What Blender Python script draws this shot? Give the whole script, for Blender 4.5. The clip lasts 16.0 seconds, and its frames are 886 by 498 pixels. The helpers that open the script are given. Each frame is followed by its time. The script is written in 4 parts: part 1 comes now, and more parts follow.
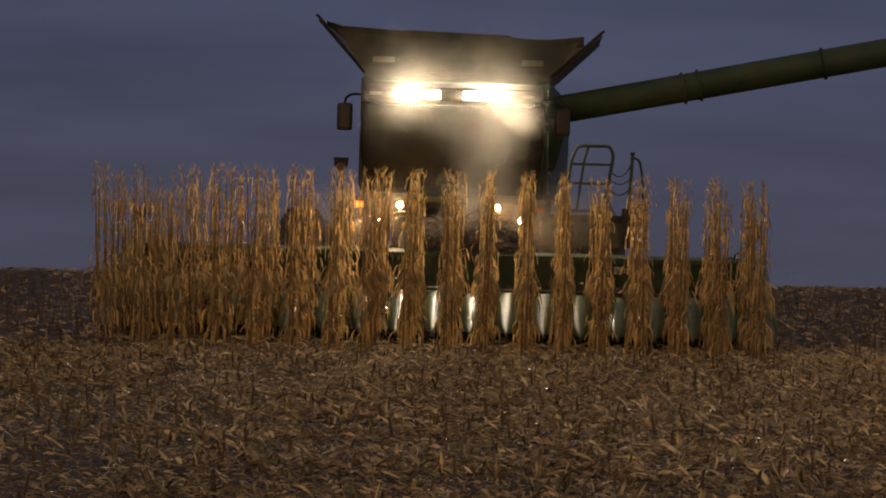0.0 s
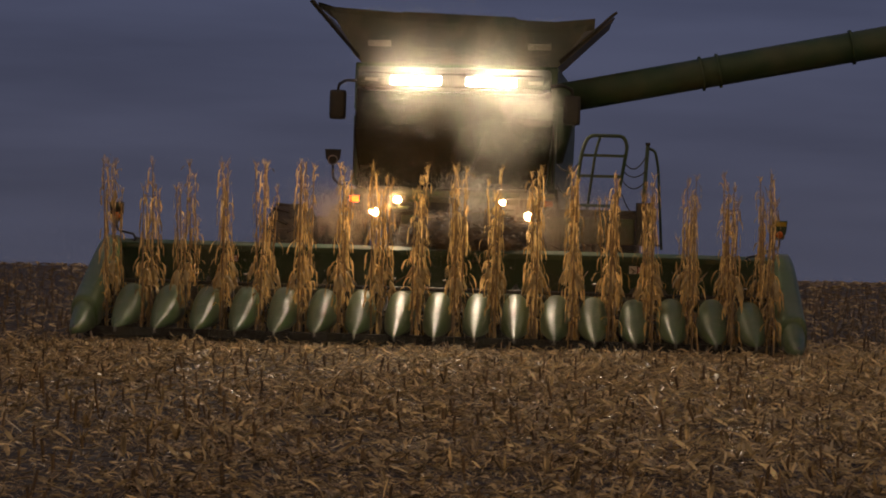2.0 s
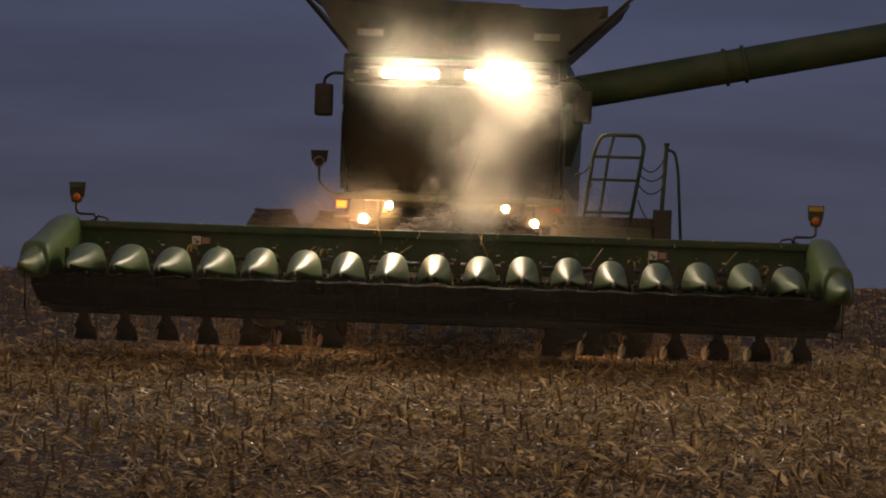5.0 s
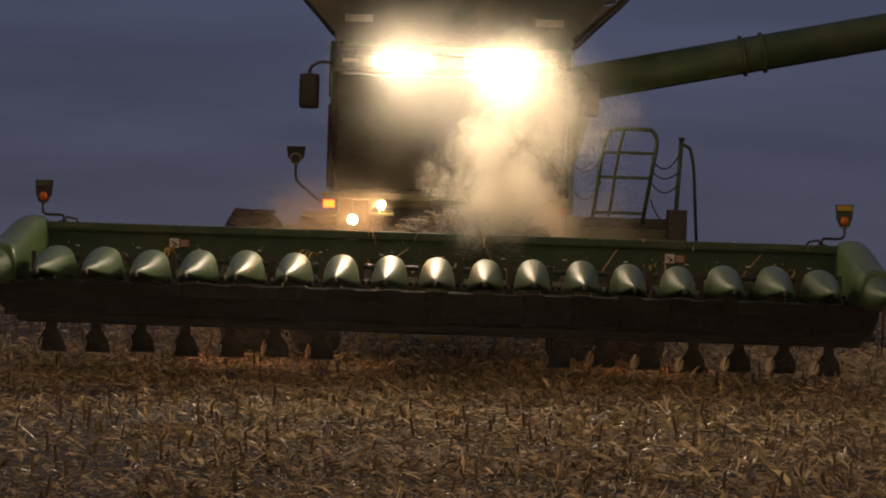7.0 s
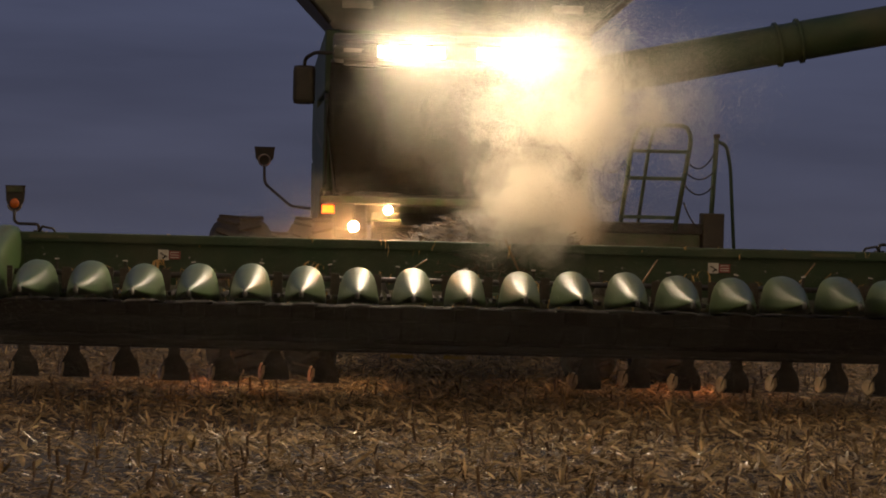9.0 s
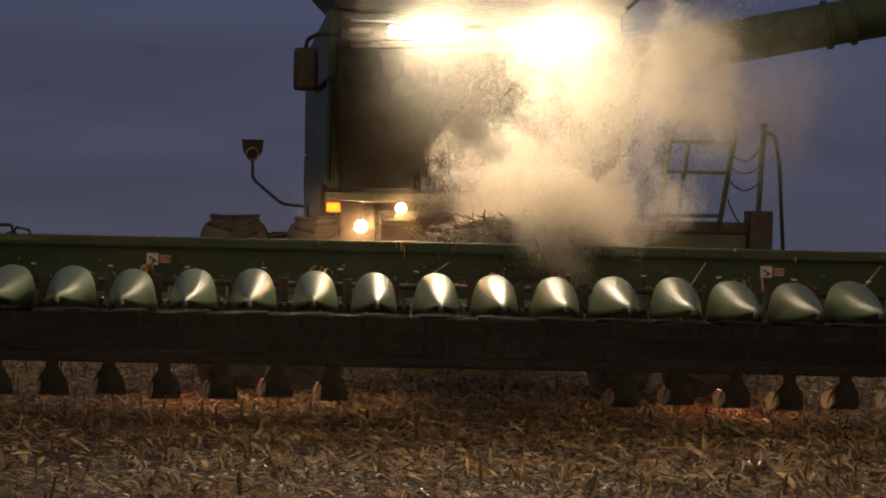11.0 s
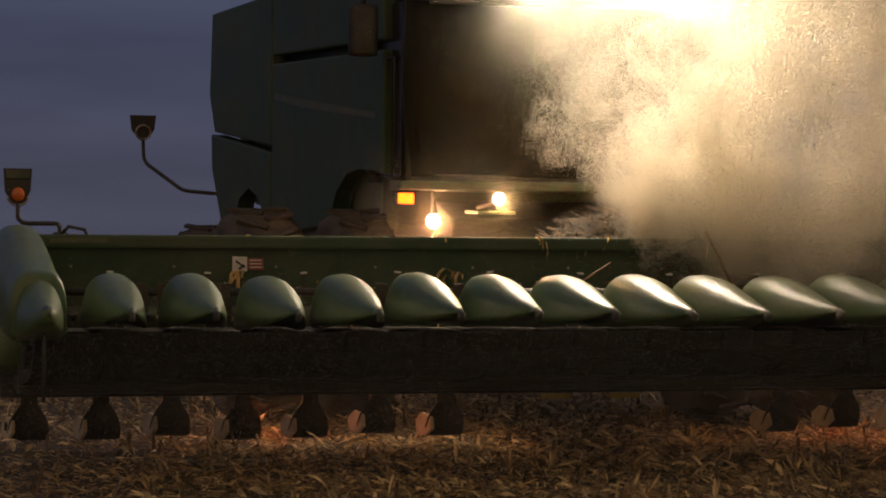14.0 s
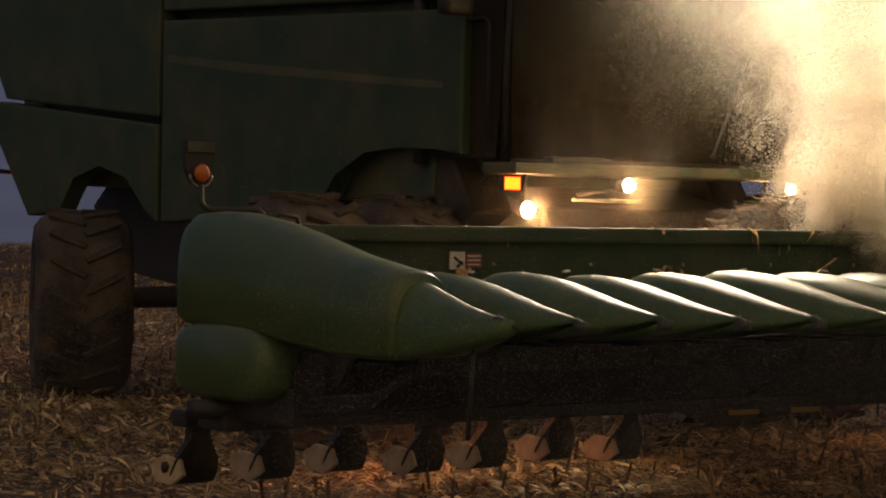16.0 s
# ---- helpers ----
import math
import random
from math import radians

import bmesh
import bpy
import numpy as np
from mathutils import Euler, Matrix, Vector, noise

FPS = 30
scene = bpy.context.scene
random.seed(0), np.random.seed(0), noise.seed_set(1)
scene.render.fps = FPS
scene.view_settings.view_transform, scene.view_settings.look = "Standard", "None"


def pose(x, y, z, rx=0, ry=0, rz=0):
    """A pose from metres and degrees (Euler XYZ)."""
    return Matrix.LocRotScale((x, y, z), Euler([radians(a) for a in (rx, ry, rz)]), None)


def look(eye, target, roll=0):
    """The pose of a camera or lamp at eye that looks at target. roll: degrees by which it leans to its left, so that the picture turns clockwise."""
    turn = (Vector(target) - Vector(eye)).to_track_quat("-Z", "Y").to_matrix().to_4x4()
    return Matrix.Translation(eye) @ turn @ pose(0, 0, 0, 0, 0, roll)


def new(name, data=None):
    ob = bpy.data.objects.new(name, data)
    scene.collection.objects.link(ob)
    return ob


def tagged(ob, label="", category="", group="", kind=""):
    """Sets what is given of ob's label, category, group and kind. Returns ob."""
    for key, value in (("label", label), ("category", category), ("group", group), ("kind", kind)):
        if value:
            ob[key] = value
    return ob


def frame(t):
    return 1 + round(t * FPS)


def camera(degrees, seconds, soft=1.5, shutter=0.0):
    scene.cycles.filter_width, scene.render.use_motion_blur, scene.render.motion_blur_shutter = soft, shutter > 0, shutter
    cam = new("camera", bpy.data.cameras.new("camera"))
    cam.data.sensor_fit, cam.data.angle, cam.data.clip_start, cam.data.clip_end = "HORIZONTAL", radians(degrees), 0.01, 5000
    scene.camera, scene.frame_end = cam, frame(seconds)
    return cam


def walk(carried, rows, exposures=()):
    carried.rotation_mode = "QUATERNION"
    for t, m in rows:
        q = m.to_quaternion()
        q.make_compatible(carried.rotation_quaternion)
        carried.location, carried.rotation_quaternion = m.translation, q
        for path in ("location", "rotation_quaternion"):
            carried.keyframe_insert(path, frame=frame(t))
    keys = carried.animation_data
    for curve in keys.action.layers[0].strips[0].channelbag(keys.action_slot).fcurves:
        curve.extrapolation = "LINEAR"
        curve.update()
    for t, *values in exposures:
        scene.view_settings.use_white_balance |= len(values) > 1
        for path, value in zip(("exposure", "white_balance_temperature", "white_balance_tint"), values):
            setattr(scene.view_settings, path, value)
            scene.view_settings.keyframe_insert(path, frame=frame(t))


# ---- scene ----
cam = camera(21.07, 16.0, soft=1.9)

# ---- camera on a tripod, panned by hand ----
EYE_HEIGHT = 1.927
CAMERA_ROLL = 1.38
CAMERA_ROWS = [
    (0, -0.473, -1.026),
    (0.5, -0.432, -1.053),
    (1, -0.395, -1.136),
    (1.5, -0.315, -1.172),
    (2, -0.272, -1.156),
    (2.5, -0.226, -1.123),
    (3, -0.207, -1.075),
    (3.5, -0.116, -1.035),
    (4, -0.082, -0.989),
    (6.5, 0.050, -1.062),
    (7, 0.044, -1.013),
    (7.5, 0.048, -0.948),
    (8, 0.067, -0.935),
    (8.5, 0.108, -0.916),
    (9, 0.090, -0.900),
    (11.5, 0.169, -0.977),
    (12, 0.181, -1.011),
    (12.5, 0.181, -1.107),
    (13, 0.164, -1.173),
    (13.5, 0.082, -1.223),
    (14, -0.145, -1.262),
    (14.5, -0.756, -1.296),
    (15, -1.848, -1.454),
    (15.5, -3.148, -1.492),
    (16, -4.851, -1.630),
]
# seconds, place of the snout tips, turn, tilt of the header, lean of the machine
DRIVE_ROWS = [
    (0, 0.130, 32.334, -3.36, 13.83, 0.32),
    (0.5, 0.103, 31.666, -3.29, 13.83, 0.30),
    (1, 0.075, 31.012, -3.17, 13.83, 0.29),
    (1.5, 0.053, 30.373, -3.01, 13.83, 0.27),
    (2, 0.037, 29.772, -2.88, 13.83, 0.26),
    (2.5, -0.010, 29.212, -2.96, 13.83, 0.22),
    (3, -0.043, 28.651, -2.89, 13.83, 0.22),
    (3.5, -0.052, 28.111, -2.65, 9.41, 0.41),
    (4, -0.069, 27.554, -2.46, 3.46, 0.47),
    (6.5, -0.178, 24.826, -2.35, -0.72, 0.50),
    (7, -0.102, 24.161, -1.06, -0.13, 0.41),
    (7.5, 0.037, 23.500, 0.35, 0.37, 0.43),
    (8, 0.125, 22.844, 1.14, 0.32, 0.42),
    (8.5, 0.168, 22.194, 1.47, 0.16, 0.42),
    (9, 0.220, 21.516, 1.69, 0.08, 0.04),
    (11.5, 0.555, 18.395, 3.39, 0.00, -0.18),
    (12, 0.698, 17.795, 4.44, -0.27, -0.31),
    (12.5, 0.914, 17.195, 5.97, -0.62, -0.32),
    (13, 1.244, 16.541, 8.30, -0.80, -0.30),
    (13.5, 1.663, 15.888, 10.97, -0.96, -0.23),
    (14, 2.148, 15.241, 13.95, -0.93, -0.71),
    (14.5, 2.723, 14.627, 17.16, -1.08, -0.33),
    (15, 3.402, 14.075, 20.51, -1.38, -0.22),
    (15.5, 4.218, 13.571, 24.66, -1.05, -0.53),
    (16, 5.149, 13.129, 29.25, -1.39, 0.06),
]


def aim(yaw, pitch):
    y, p = radians(yaw), radians(pitch)
    way = Vector((-math.sin(y) * math.cos(p), math.cos(y) * math.cos(p), math.sin(p)))
    eye = Vector((0, 0, EYE_HEIGHT))
    return look(eye, eye + way * 10, CAMERA_ROLL)


walk(cam, [(t, aim(yaw, pitch)) for t, yaw, pitch in CAMERA_ROWS])


def drive_pose(x, y, turn, lean=0.0):
    return pose(x, y, 0, 0, 0, turn) @ pose(0, 0, 0, 0, lean, 0)


HINGE = Vector((0, 4.16, 1.80))  # pivot of the feeder house
SIZE, RISE = 0.968, 0.062        # the combine's drawing to its true size, and the lift that goes with it


def header_pose(x, y, turn, tilt, lean):
    m = Matrix.Translation(HINGE) @ Matrix.Rotation(radians(tilt), 4, "X") @ Matrix.Translation(-HINGE)
    return drive_pose(x, y, turn, lean) @ m


# ---- light and air ----
SKY_LOW, SKY_MID, SKY_TOP = (0.055, 0.057, 0.087, 1), (0.047, 0.055, 0.1, 1), (0.052, 0.064, 0.12, 1)
SKY_STRENGTH = 1.12
WEST_GLOW = (0.37, 0.258, 0.162, 1)   # afterglow behind the camera
ROOF_GLOW, LOW_GLOW, TAIL_GLOW = 860.0, 420.0, 70.0
CREST = 54.0      # metres to where the field starts to fall away
THROAT = 2.1      # metres from the snout tips to where the rollers take the stems
HAZE_FLAKES, THIN_FLAKES, THICK_FLAKES = 36000, 130000, 90000

# ---- world: blue dusk, the combine's own lamps give the rest ----
world = bpy.data.worlds.new("dusk")
scene.world = world
world.use_nodes = True
wn, wl = world.node_tree.nodes, world.node_tree.links
w_coord, w_sep, w_ramp = wn.new("ShaderNodeTexCoord"), wn.new("ShaderNodeSeparateXYZ"), wn.new("ShaderNodeValToRGB")
w_map, w_noise, w_mix = wn.new("ShaderNodeMapping"), wn.new("ShaderNodeTexNoise"), wn.new("ShaderNodeMix")
wl.new(w_coord.outputs["Generated"], w_sep.inputs[0])
wl.new(w_sep.outputs["Z"], w_ramp.inputs[0])
ramp = w_ramp.color_ramp
ramp.elements[0].position, ramp.elements[0].color = 0.0, SKY_LOW
ramp.elements[1].position, ramp.elements[1].color = 0.6, SKY_TOP
mid = ramp.elements.new(0.13)
mid.color = SKY_MID
w_map.inputs["Scale"].default_value = (2.0, 2.0, 16.0)
wl.new(w_coord.outputs["Generated"], w_map.inputs[0])
wl.new(w_map.outputs[0], w_noise.inputs["Vector"])
w_noise.inputs["Scale"].default_value, w_noise.inputs["Detail"].default_value = 2.2, 4
w_mix.data_type, w_mix.blend_type = "RGBA", "SOFT_LIGHT"
w_mix.inputs[0].default_value = 0.5
wl.new(w_ramp.outputs[0], w_mix.inputs[6])
wl.new(w_noise.outputs[0], w_mix.inputs[7])
w_west, w_side = wn.new("ShaderNodeMix"), wn.new("ShaderNodeMapRange")
w_side.inputs["From Min"].default_value, w_side.inputs["From Max"].default_value = 0.55, -1.0
w_side.interpolation_type = "SMOOTHSTEP"
wl.new(w_sep.outputs["Y"], w_side.inputs["Value"])
w_west.data_type = "RGBA"
wl.new(w_side.outputs[0], w_west.inputs[0])
wl.new(w_mix.outputs[2], w_west.inputs[6])
w_west.inputs[7].default_value = WEST_GLOW
wl.new(w_west.outputs[2], wn["Background"].inputs[0])
wn["Background"].inputs[1].default_value = SKY_STRENGTH


# ---- materials ----
def material(name, base, other=None, rough=0.6, metal=0.0, scale=6.0, stretch=(1, 1, 1), bump=0.0, bump_scale=60.0, translucent=0.0, island=0.0, dirt=0.0, coat=0.0, settled=0.0):
    """A worn surface: two noises mix base and other, fine relief, dust in large patches."""
    m = bpy.data.materials.new(name)
    m.use_nodes = True
    n, l = m.node_tree.nodes, m.node_tree.links
    b = n["Principled BSDF"]
    b.inputs["Roughness"].default_value, b.inputs["Metallic"].default_value = rough, metal
    b.inputs["Coat Weight"].default_value = coat
    co, mp, no, ra = n.new("ShaderNodeTexCoord"), n.new("ShaderNodeMapping"), n.new("ShaderNodeTexNoise"), n.new("ShaderNodeValToRGB")
    mp.inputs["Scale"].default_value = stretch
    l.new(co.outputs["Object"], mp.inputs[0])
    l.new(mp.outputs[0], no.inputs["Vector"])
    no.inputs["Scale"].default_value, no.inputs["Detail"].default_value = scale, 6
    other = other or tuple(c * 0.6 for c in base)
    ra.color_ramp.elements[0].position, ra.color_ramp.elements[0].color = 0.34, (*other, 1)
    ra.color_ramp.elements[1].position, ra.color_ramp.elements[1].color = 0.66, (*base, 1)
    l.new(no.outputs[0], ra.inputs[0])
    colour = ra.outputs[0]
    if island:
        geo, mul, hs = n.new("ShaderNodeNewGeometry"), n.new("ShaderNodeMapRange"), n.new("ShaderNodeHueSaturation")
        mul.inputs["To Min"].default_value, mul.inputs["To Max"].default_value = 1 - island, 1 + island
        l.new(geo.outputs["Random Per Island"], mul.inputs["Value"])
        l.new(mul.outputs[0], hs.inputs["Value"])
        l.new(colour, hs.inputs["Color"])
        colour = hs.outputs[0]
    if dirt:
        dn, dr, dm = n.new("ShaderNodeTexNoise"), n.new("ShaderNodeMapRange"), n.new("ShaderNodeMix")
        dn.inputs["Scale"].default_value, dn.inputs["Detail"].default_value = 2.3, 9
        dr.inputs["From Min"].default_value, dr.inputs["From Max"].default_value, dr.inputs["To Max"].default_value = 0.4, 0.75, dirt
        l.new(co.outputs["Object"], dn.inputs["Vector"])
        l.new(dn.outputs[0], dr.inputs["Value"])
        dm.data_type = "RGBA"
        l.new(dr.outputs[0], dm.inputs[0])
        l.new(colour, dm.inputs[6])
        dm.inputs[7].default_value = (0.22, 0.17, 0.11, 1)
        colour = dm.outputs[2]
        rm = n.new("ShaderNodeMapRange")
        rm.inputs["To Min"].default_value, rm.inputs["To Max"].default_value = rough, min(1, rough + 0.35)
        l.new(dr.outputs[0], rm.inputs["Value"])
        l.new(rm.outputs[0], b.inputs["Roughness"])
    if settled:
        sg, sx, sn, sr, sm = n.new("ShaderNodeNewGeometry"), n.new("ShaderNodeSeparateXYZ"), n.new("ShaderNodeTexNoise"), n.new("ShaderNodeMapRange"), n.new("ShaderNodeMix")
        sa = n.new("ShaderNodeMath")
        sa.operation = "ADD"
        sn.inputs["Scale"].default_value, sn.inputs["Detail"].default_value = 9.0, 6
        l.new(co.outputs["Object"], sn.inputs["Vector"])
        l.new(sg.outputs["Normal"], sx.inputs[0])
        l.new(sx.outputs["Z"], sa.inputs[0])
        l.new(sn.outputs[0], sa.inputs[1])
        sr.inputs["From Min"].default_value, sr.inputs["From Max"].default_value, sr.inputs["To Max"].default_value = 1.15, 1.5, settled
        l.new(sa.outputs[0], sr.inputs["Value"])
        sm.data_type = "RGBA"
        l.new(sr.outputs[0], sm.inputs[0])
        l.new(colour, sm.inputs[6])
        sm.inputs[7].default_value = (0.3, 0.28, 0.21, 1)
        colour = sm.outputs[2]
    l.new(colour, b.inputs["Base Color"])
    if bump:
        bn, bu = n.new("ShaderNodeTexNoise"), n.new("ShaderNodeBump")
        bn.inputs["Scale"].default_value, bn.inputs["Detail"].default_value = bump_scale, 4
        l.new(co.outputs["Object"], bn.inputs["Vector"])
        l.new(bn.outputs[0], bu.inputs["Height"])
        bu.inputs["Strength"].default_value, bu.inputs["Distance"].default_value = bump, 0.02
        l.new(bu.outputs[0], b.inputs["Normal"])
    if translucent:
        tr, mx = n.new("ShaderNodeBsdfTranslucent"), n.new("ShaderNodeMixShader")
        l.new(colour, tr.inputs[0])
        mx.inputs[0].default_value = translucent
        l.new(b.outputs[0], mx.inputs[1])
        l.new(tr.outputs[0], mx.inputs[2])
        l.new(mx.outputs[0], n["Material Output"].inputs[0])
    return m


def glowing(name, colour, strength):
    m = bpy.data.materials.new(name)
    m.use_nodes = True
    b = m.node_tree.nodes["Principled BSDF"]
    b.inputs["Base Color"].default_value = (*colour, 1)
    b.inputs["Emission Color"].default_value, b.inputs["Emission Strength"].default_value = (*colour, 1), strength
    b.inputs["Roughness"].default_value = 0.2
    return m


def glazed(name, colour, rough=0.03):
    m = bpy.data.materials.new(name)
    m.use_nodes = True
    b = m.node_tree.nodes["Principled BSDF"]
    b.inputs["Base Color"].default_value = (*colour, 1)
    b.inputs["Transmission Weight"].default_value, b.inputs["Roughness"].default_value, b.inputs["IOR"].default_value = 0.7, rough, 1.1
    return m


GREEN = material("green_paint", (0.03, 0.064, 0.026), (0.022, 0.048, 0.02), rough=0.55, scale=3, bump=0.06, bump_scale=25, dirt=0.22)
SNOUT_GREEN = material("green_poly", (0.066, 0.124, 0.034), (0.048, 0.096, 0.027), rough=0.37, scale=5, stretch=(1, 0.3, 1), bump=0.06, bump_scale=40, dirt=0.24, coat=0.04, settled=0.2)
DARK_GREEN = material("shaded_green_steel", (0.03, 0.08, 0.025), (0.05, 0.05, 0.03), rough=0.5, scale=8, bump=0.15, dirt=0.6)
BLACK = material("black_steel", (0.02, 0.019, 0.016), (0.03, 0.026, 0.02), rough=0.55, scale=9, bump=0.2, dirt=0.1)
# near-black steel; the shade under the snouts is put into the colour
DECK = material("shade_dark_deck", (0.015, 0.014, 0.011), (0.024, 0.02, 0.014), rough=0.95, scale=9, bump=0.3)
# orange glow of the two added lamps that stay hidden behind the header
LAMP_UNSEEN = glowing("unseen_lamp_glow", (1.0, 0.25, 0.07), 140.0)
RUBBER = material("black_rubber", (0.02, 0.018, 0.016), (0.034, 0.028, 0.022), rough=0.75, scale=7, bump=0.3, dirt=0.55)
TANK = material("dark_tank_steel", (0.05, 0.055, 0.045), (0.035, 0.04, 0.032), rough=0.5, scale=3, bump=0.1, bump_scale=12, dirt=0.4)
YELLOW = material("yellow_paint", (0.55, 0.36, 0.02), (0.45, 0.3, 0.03), rough=0.45, scale=6, dirt=0.3)
SHOE = material("tan_worn_shoe", (0.56, 0.45, 0.28), (0.4, 0.3, 0.17), rough=0.55, scale=14, bump=0.2)
STEEL = material("worn_steel", (0.35, 0.34, 0.32), (0.2, 0.17, 0.14), rough=0.4, metal=0.8, scale=12, dirt=0.3)
WHITE = material("white_label", (0.7, 0.68, 0.62), (0.55, 0.52, 0.46), rough=0.5, scale=20)
RED_LABEL = material("dark_red_label", (0.28, 0.05, 0.04), (0.2, 0.06, 0.05), rough=0.5, scale=20)
GREY_PANEL = material("faded_plate", (0.22, 0.2, 0.17), (0.16, 0.145, 0.12), rough=0.6, scale=10)
STRIPE = material("faded_stripe", (0.085, 0.095, 0.045), (0.05, 0.07, 0.03), rough=0.5, scale=4, dirt=0.5)
# husk colour darkened for the shadow that the heap lies in
HEAPED = material("darkened_torn_husk", (0.13, 0.08, 0.032), (0.045, 0.028, 0.014), rough=0.6, scale=9, translucent=0.2, island=0.5)
SOIL = material("field_soil", (0.064, 0.05, 0.038), (0.042, 0.033, 0.025), rough=0.95, scale=1.7, bump=0.9, bump_scale=9)
RESIDUE = material("dry_husk", (0.7, 0.52, 0.25), (0.18, 0.12, 0.055), rough=0.5, scale=9, translucent=0.2, island=0.75)
PALE_HUSK = material("pale_torn_husk", (0.85, 0.67, 0.35), (0.5, 0.36, 0.17), rough=0.42, scale=9, translucent=0.25, island=0.6)
STUB = material("cut_stem", (0.2, 0.13, 0.06), (0.1, 0.065, 0.035), rough=0.7, scale=20, island=0.4)
LEAF = material("dry_corn_leaf", (0.76, 0.53, 0.22), (0.4, 0.25, 0.09), rough=0.24, scale=7, stretch=(4, 4, 1), translucent=0.45, island=0.6)
STEM = material("dry_corn_stem", (0.3, 0.19, 0.08), (0.16, 0.1, 0.04), rough=0.6, scale=12, bump=0.2)
EAR = material("corn_husk", (0.5, 0.38, 0.18), (0.36, 0.25, 0.11), rough=0.55, scale=9, translucent=0.15, island=0.3)
DUST = material("dust_in_the_air", (0.83, 0.79, 0.69), (0.77, 0.72, 0.61), rough=1.0, scale=3, translucent=0.5)


def thin_out(m, share):
    """Lets a share of the light through, as between fine motes."""
    n, l = m.node_tree.nodes, m.node_tree.links
    out = next(k for k in n if k.type == "OUTPUT_MATERIAL")
    mix, clear = n.new("ShaderNodeMixShader"), n.new("ShaderNodeBsdfTransparent")
    mix.inputs[0].default_value = share
    l.new(out.inputs["Surface"].links[0].from_socket, mix.inputs[1])
    l.new(clear.outputs[0], mix.inputs[2])
    l.new(mix.outputs[0], out.inputs["Surface"])


thin_out(DUST, 0.4)
LAMP_WHITE = glowing("work_lamp_glow", (1.0, 0.79, 0.56), ROOF_GLOW)
LAMP_LOW = glowing("low_lamp_glow", (1.0, 0.5, 0.2), LOW_GLOW)
# right low lamps, dimmed to stand in for the plume that covers them
LAMP_DIMMED = glowing("dimmed_lamp_glow", (1.0, 0.5, 0.2), LOW_GLOW * 0.35)
LAMP_AMBER = glowing("amber_lamp_glow", (1.0, 0.06, 0.002), 13.0)
AMBER_DIM = glowing("amber_marker_glow", (0.38, 0.085, 0.012), 0.06)
RED_TAIL = glowing("red_tail_glow", (1.0, 0.09, 0.02), TAIL_GLOW)
GLASS = glazed("tinted_glass", (0.1, 0.09, 0.065), 0.2)
MIRROR = material("mirror_face", (0.8, 0.8, 0.8), (0.75, 0.75, 0.75), rough=0.05, metal=1.0)


# ---- mesh helpers ----
def part(name, bm, mat, parent=None, label="", smooth=False):
    bmesh.ops.recalc_face_normals(bm, faces=bm.faces)
    me = bpy.data.meshes.new(name)
    bm.to_mesh(me)
    bm.free()
    me.materials.append(mat)
    if smooth:
        me.polygons.foreach_set("use_smooth", [True] * len(me.polygons))
    ob = new(name, me)
    ob.parent = parent
    if label:
        tagged(ob, label)
    return ob


def shared(name, me, parent, m):
    """One more object on a mesh that exists."""
    ob = new(name, me)
    ob.parent = parent
    ob.matrix_basis = m
    return ob


def add_box(bm, x0, x1, y0, y1, z0, z1, bevel=0.0, m=None):
    got = bmesh.ops.create_cube(bm, size=1)["verts"]
    for v in got:
        v.co = Vector(((x0 + x1) / 2 + v.co.x * (x1 - x0), (y0 + y1) / 2 + v.co.y * (y1 - y0), (z0 + z1) / 2 + v.co.z * (z1 - z0)))
    if bevel:
        edges = list({e for v in got for e in v.link_edges})
        got = bmesh.ops.bevel(bm, geom=edges, offset=bevel, segments=2, affect="EDGES", profile=0.7)["verts"]
    if m:
        bmesh.ops.transform(bm, matrix=m, verts=[v for v in got if v.is_valid])


def boxed(name, mat, parent, x0, x1, y0, y1, z0, z1, bevel=0.01, label="", m=None):
    bm = bmesh.new()
    add_box(bm, x0, x1, y0, y1, z0, z1, bevel, m)
    return part(name, bm, mat, parent, label)


def add_tube(bm, pts, radius, sides=8):
    """A round bar along points; radius a number or one for each point."""
    pts = [Vector(p) for p in pts]
    rad = radius if isinstance(radius, (list, tuple)) else [radius] * len(pts)
    rings = []
    for i, p in enumerate(pts):
        d = (pts[min(i + 1, len(pts) - 1)] - pts[max(i - 1, 0)]).normalized()
        a = d.orthogonal().normalized() if i == 0 else (last - d * last.dot(d)).normalized()
        last, b = a, d.cross(a)
        rings.append([bm.verts.new(p + (a * math.cos(2 * math.pi * k / sides) + b * math.sin(2 * math.pi * k / sides)) * rad[i]) for k in range(sides)])
    for r, s in zip(rings, rings[1:]):
        for k in range(sides):
            bm.faces.new((r[k], r[(k + 1) % sides], s[(k + 1) % sides], s[k]))
    bm.faces.new(rings[0][::-1])
    bm.faces.new(rings[-1])


def tube(name, mat, parent, pts, radius, sides=8, label=""):
    bm = bmesh.new()
    add_tube(bm, pts, radius, sides)
    return part(name, bm, mat, parent, label, smooth=True)


def rounded(pts, r=0.08, n=4):
    """Points with the corners rounded."""
    pts = [Vector(p) for p in pts]
    out = [pts[0]]
    for a, b, c in zip(pts, pts[1:], pts[2:]):
        u, v = (a - b), (c - b)
        k = min(r, u.length / 2.1, v.length / 2.1)
        p, q = b + u.normalized() * k, b + v.normalized() * k
        out += [(p * (1 - s) + b * s) * (1 - s) + (b * (1 - s) + q * s) * s for s in [i / n for i in range(n + 1)]]
    return out + [pts[-1]]


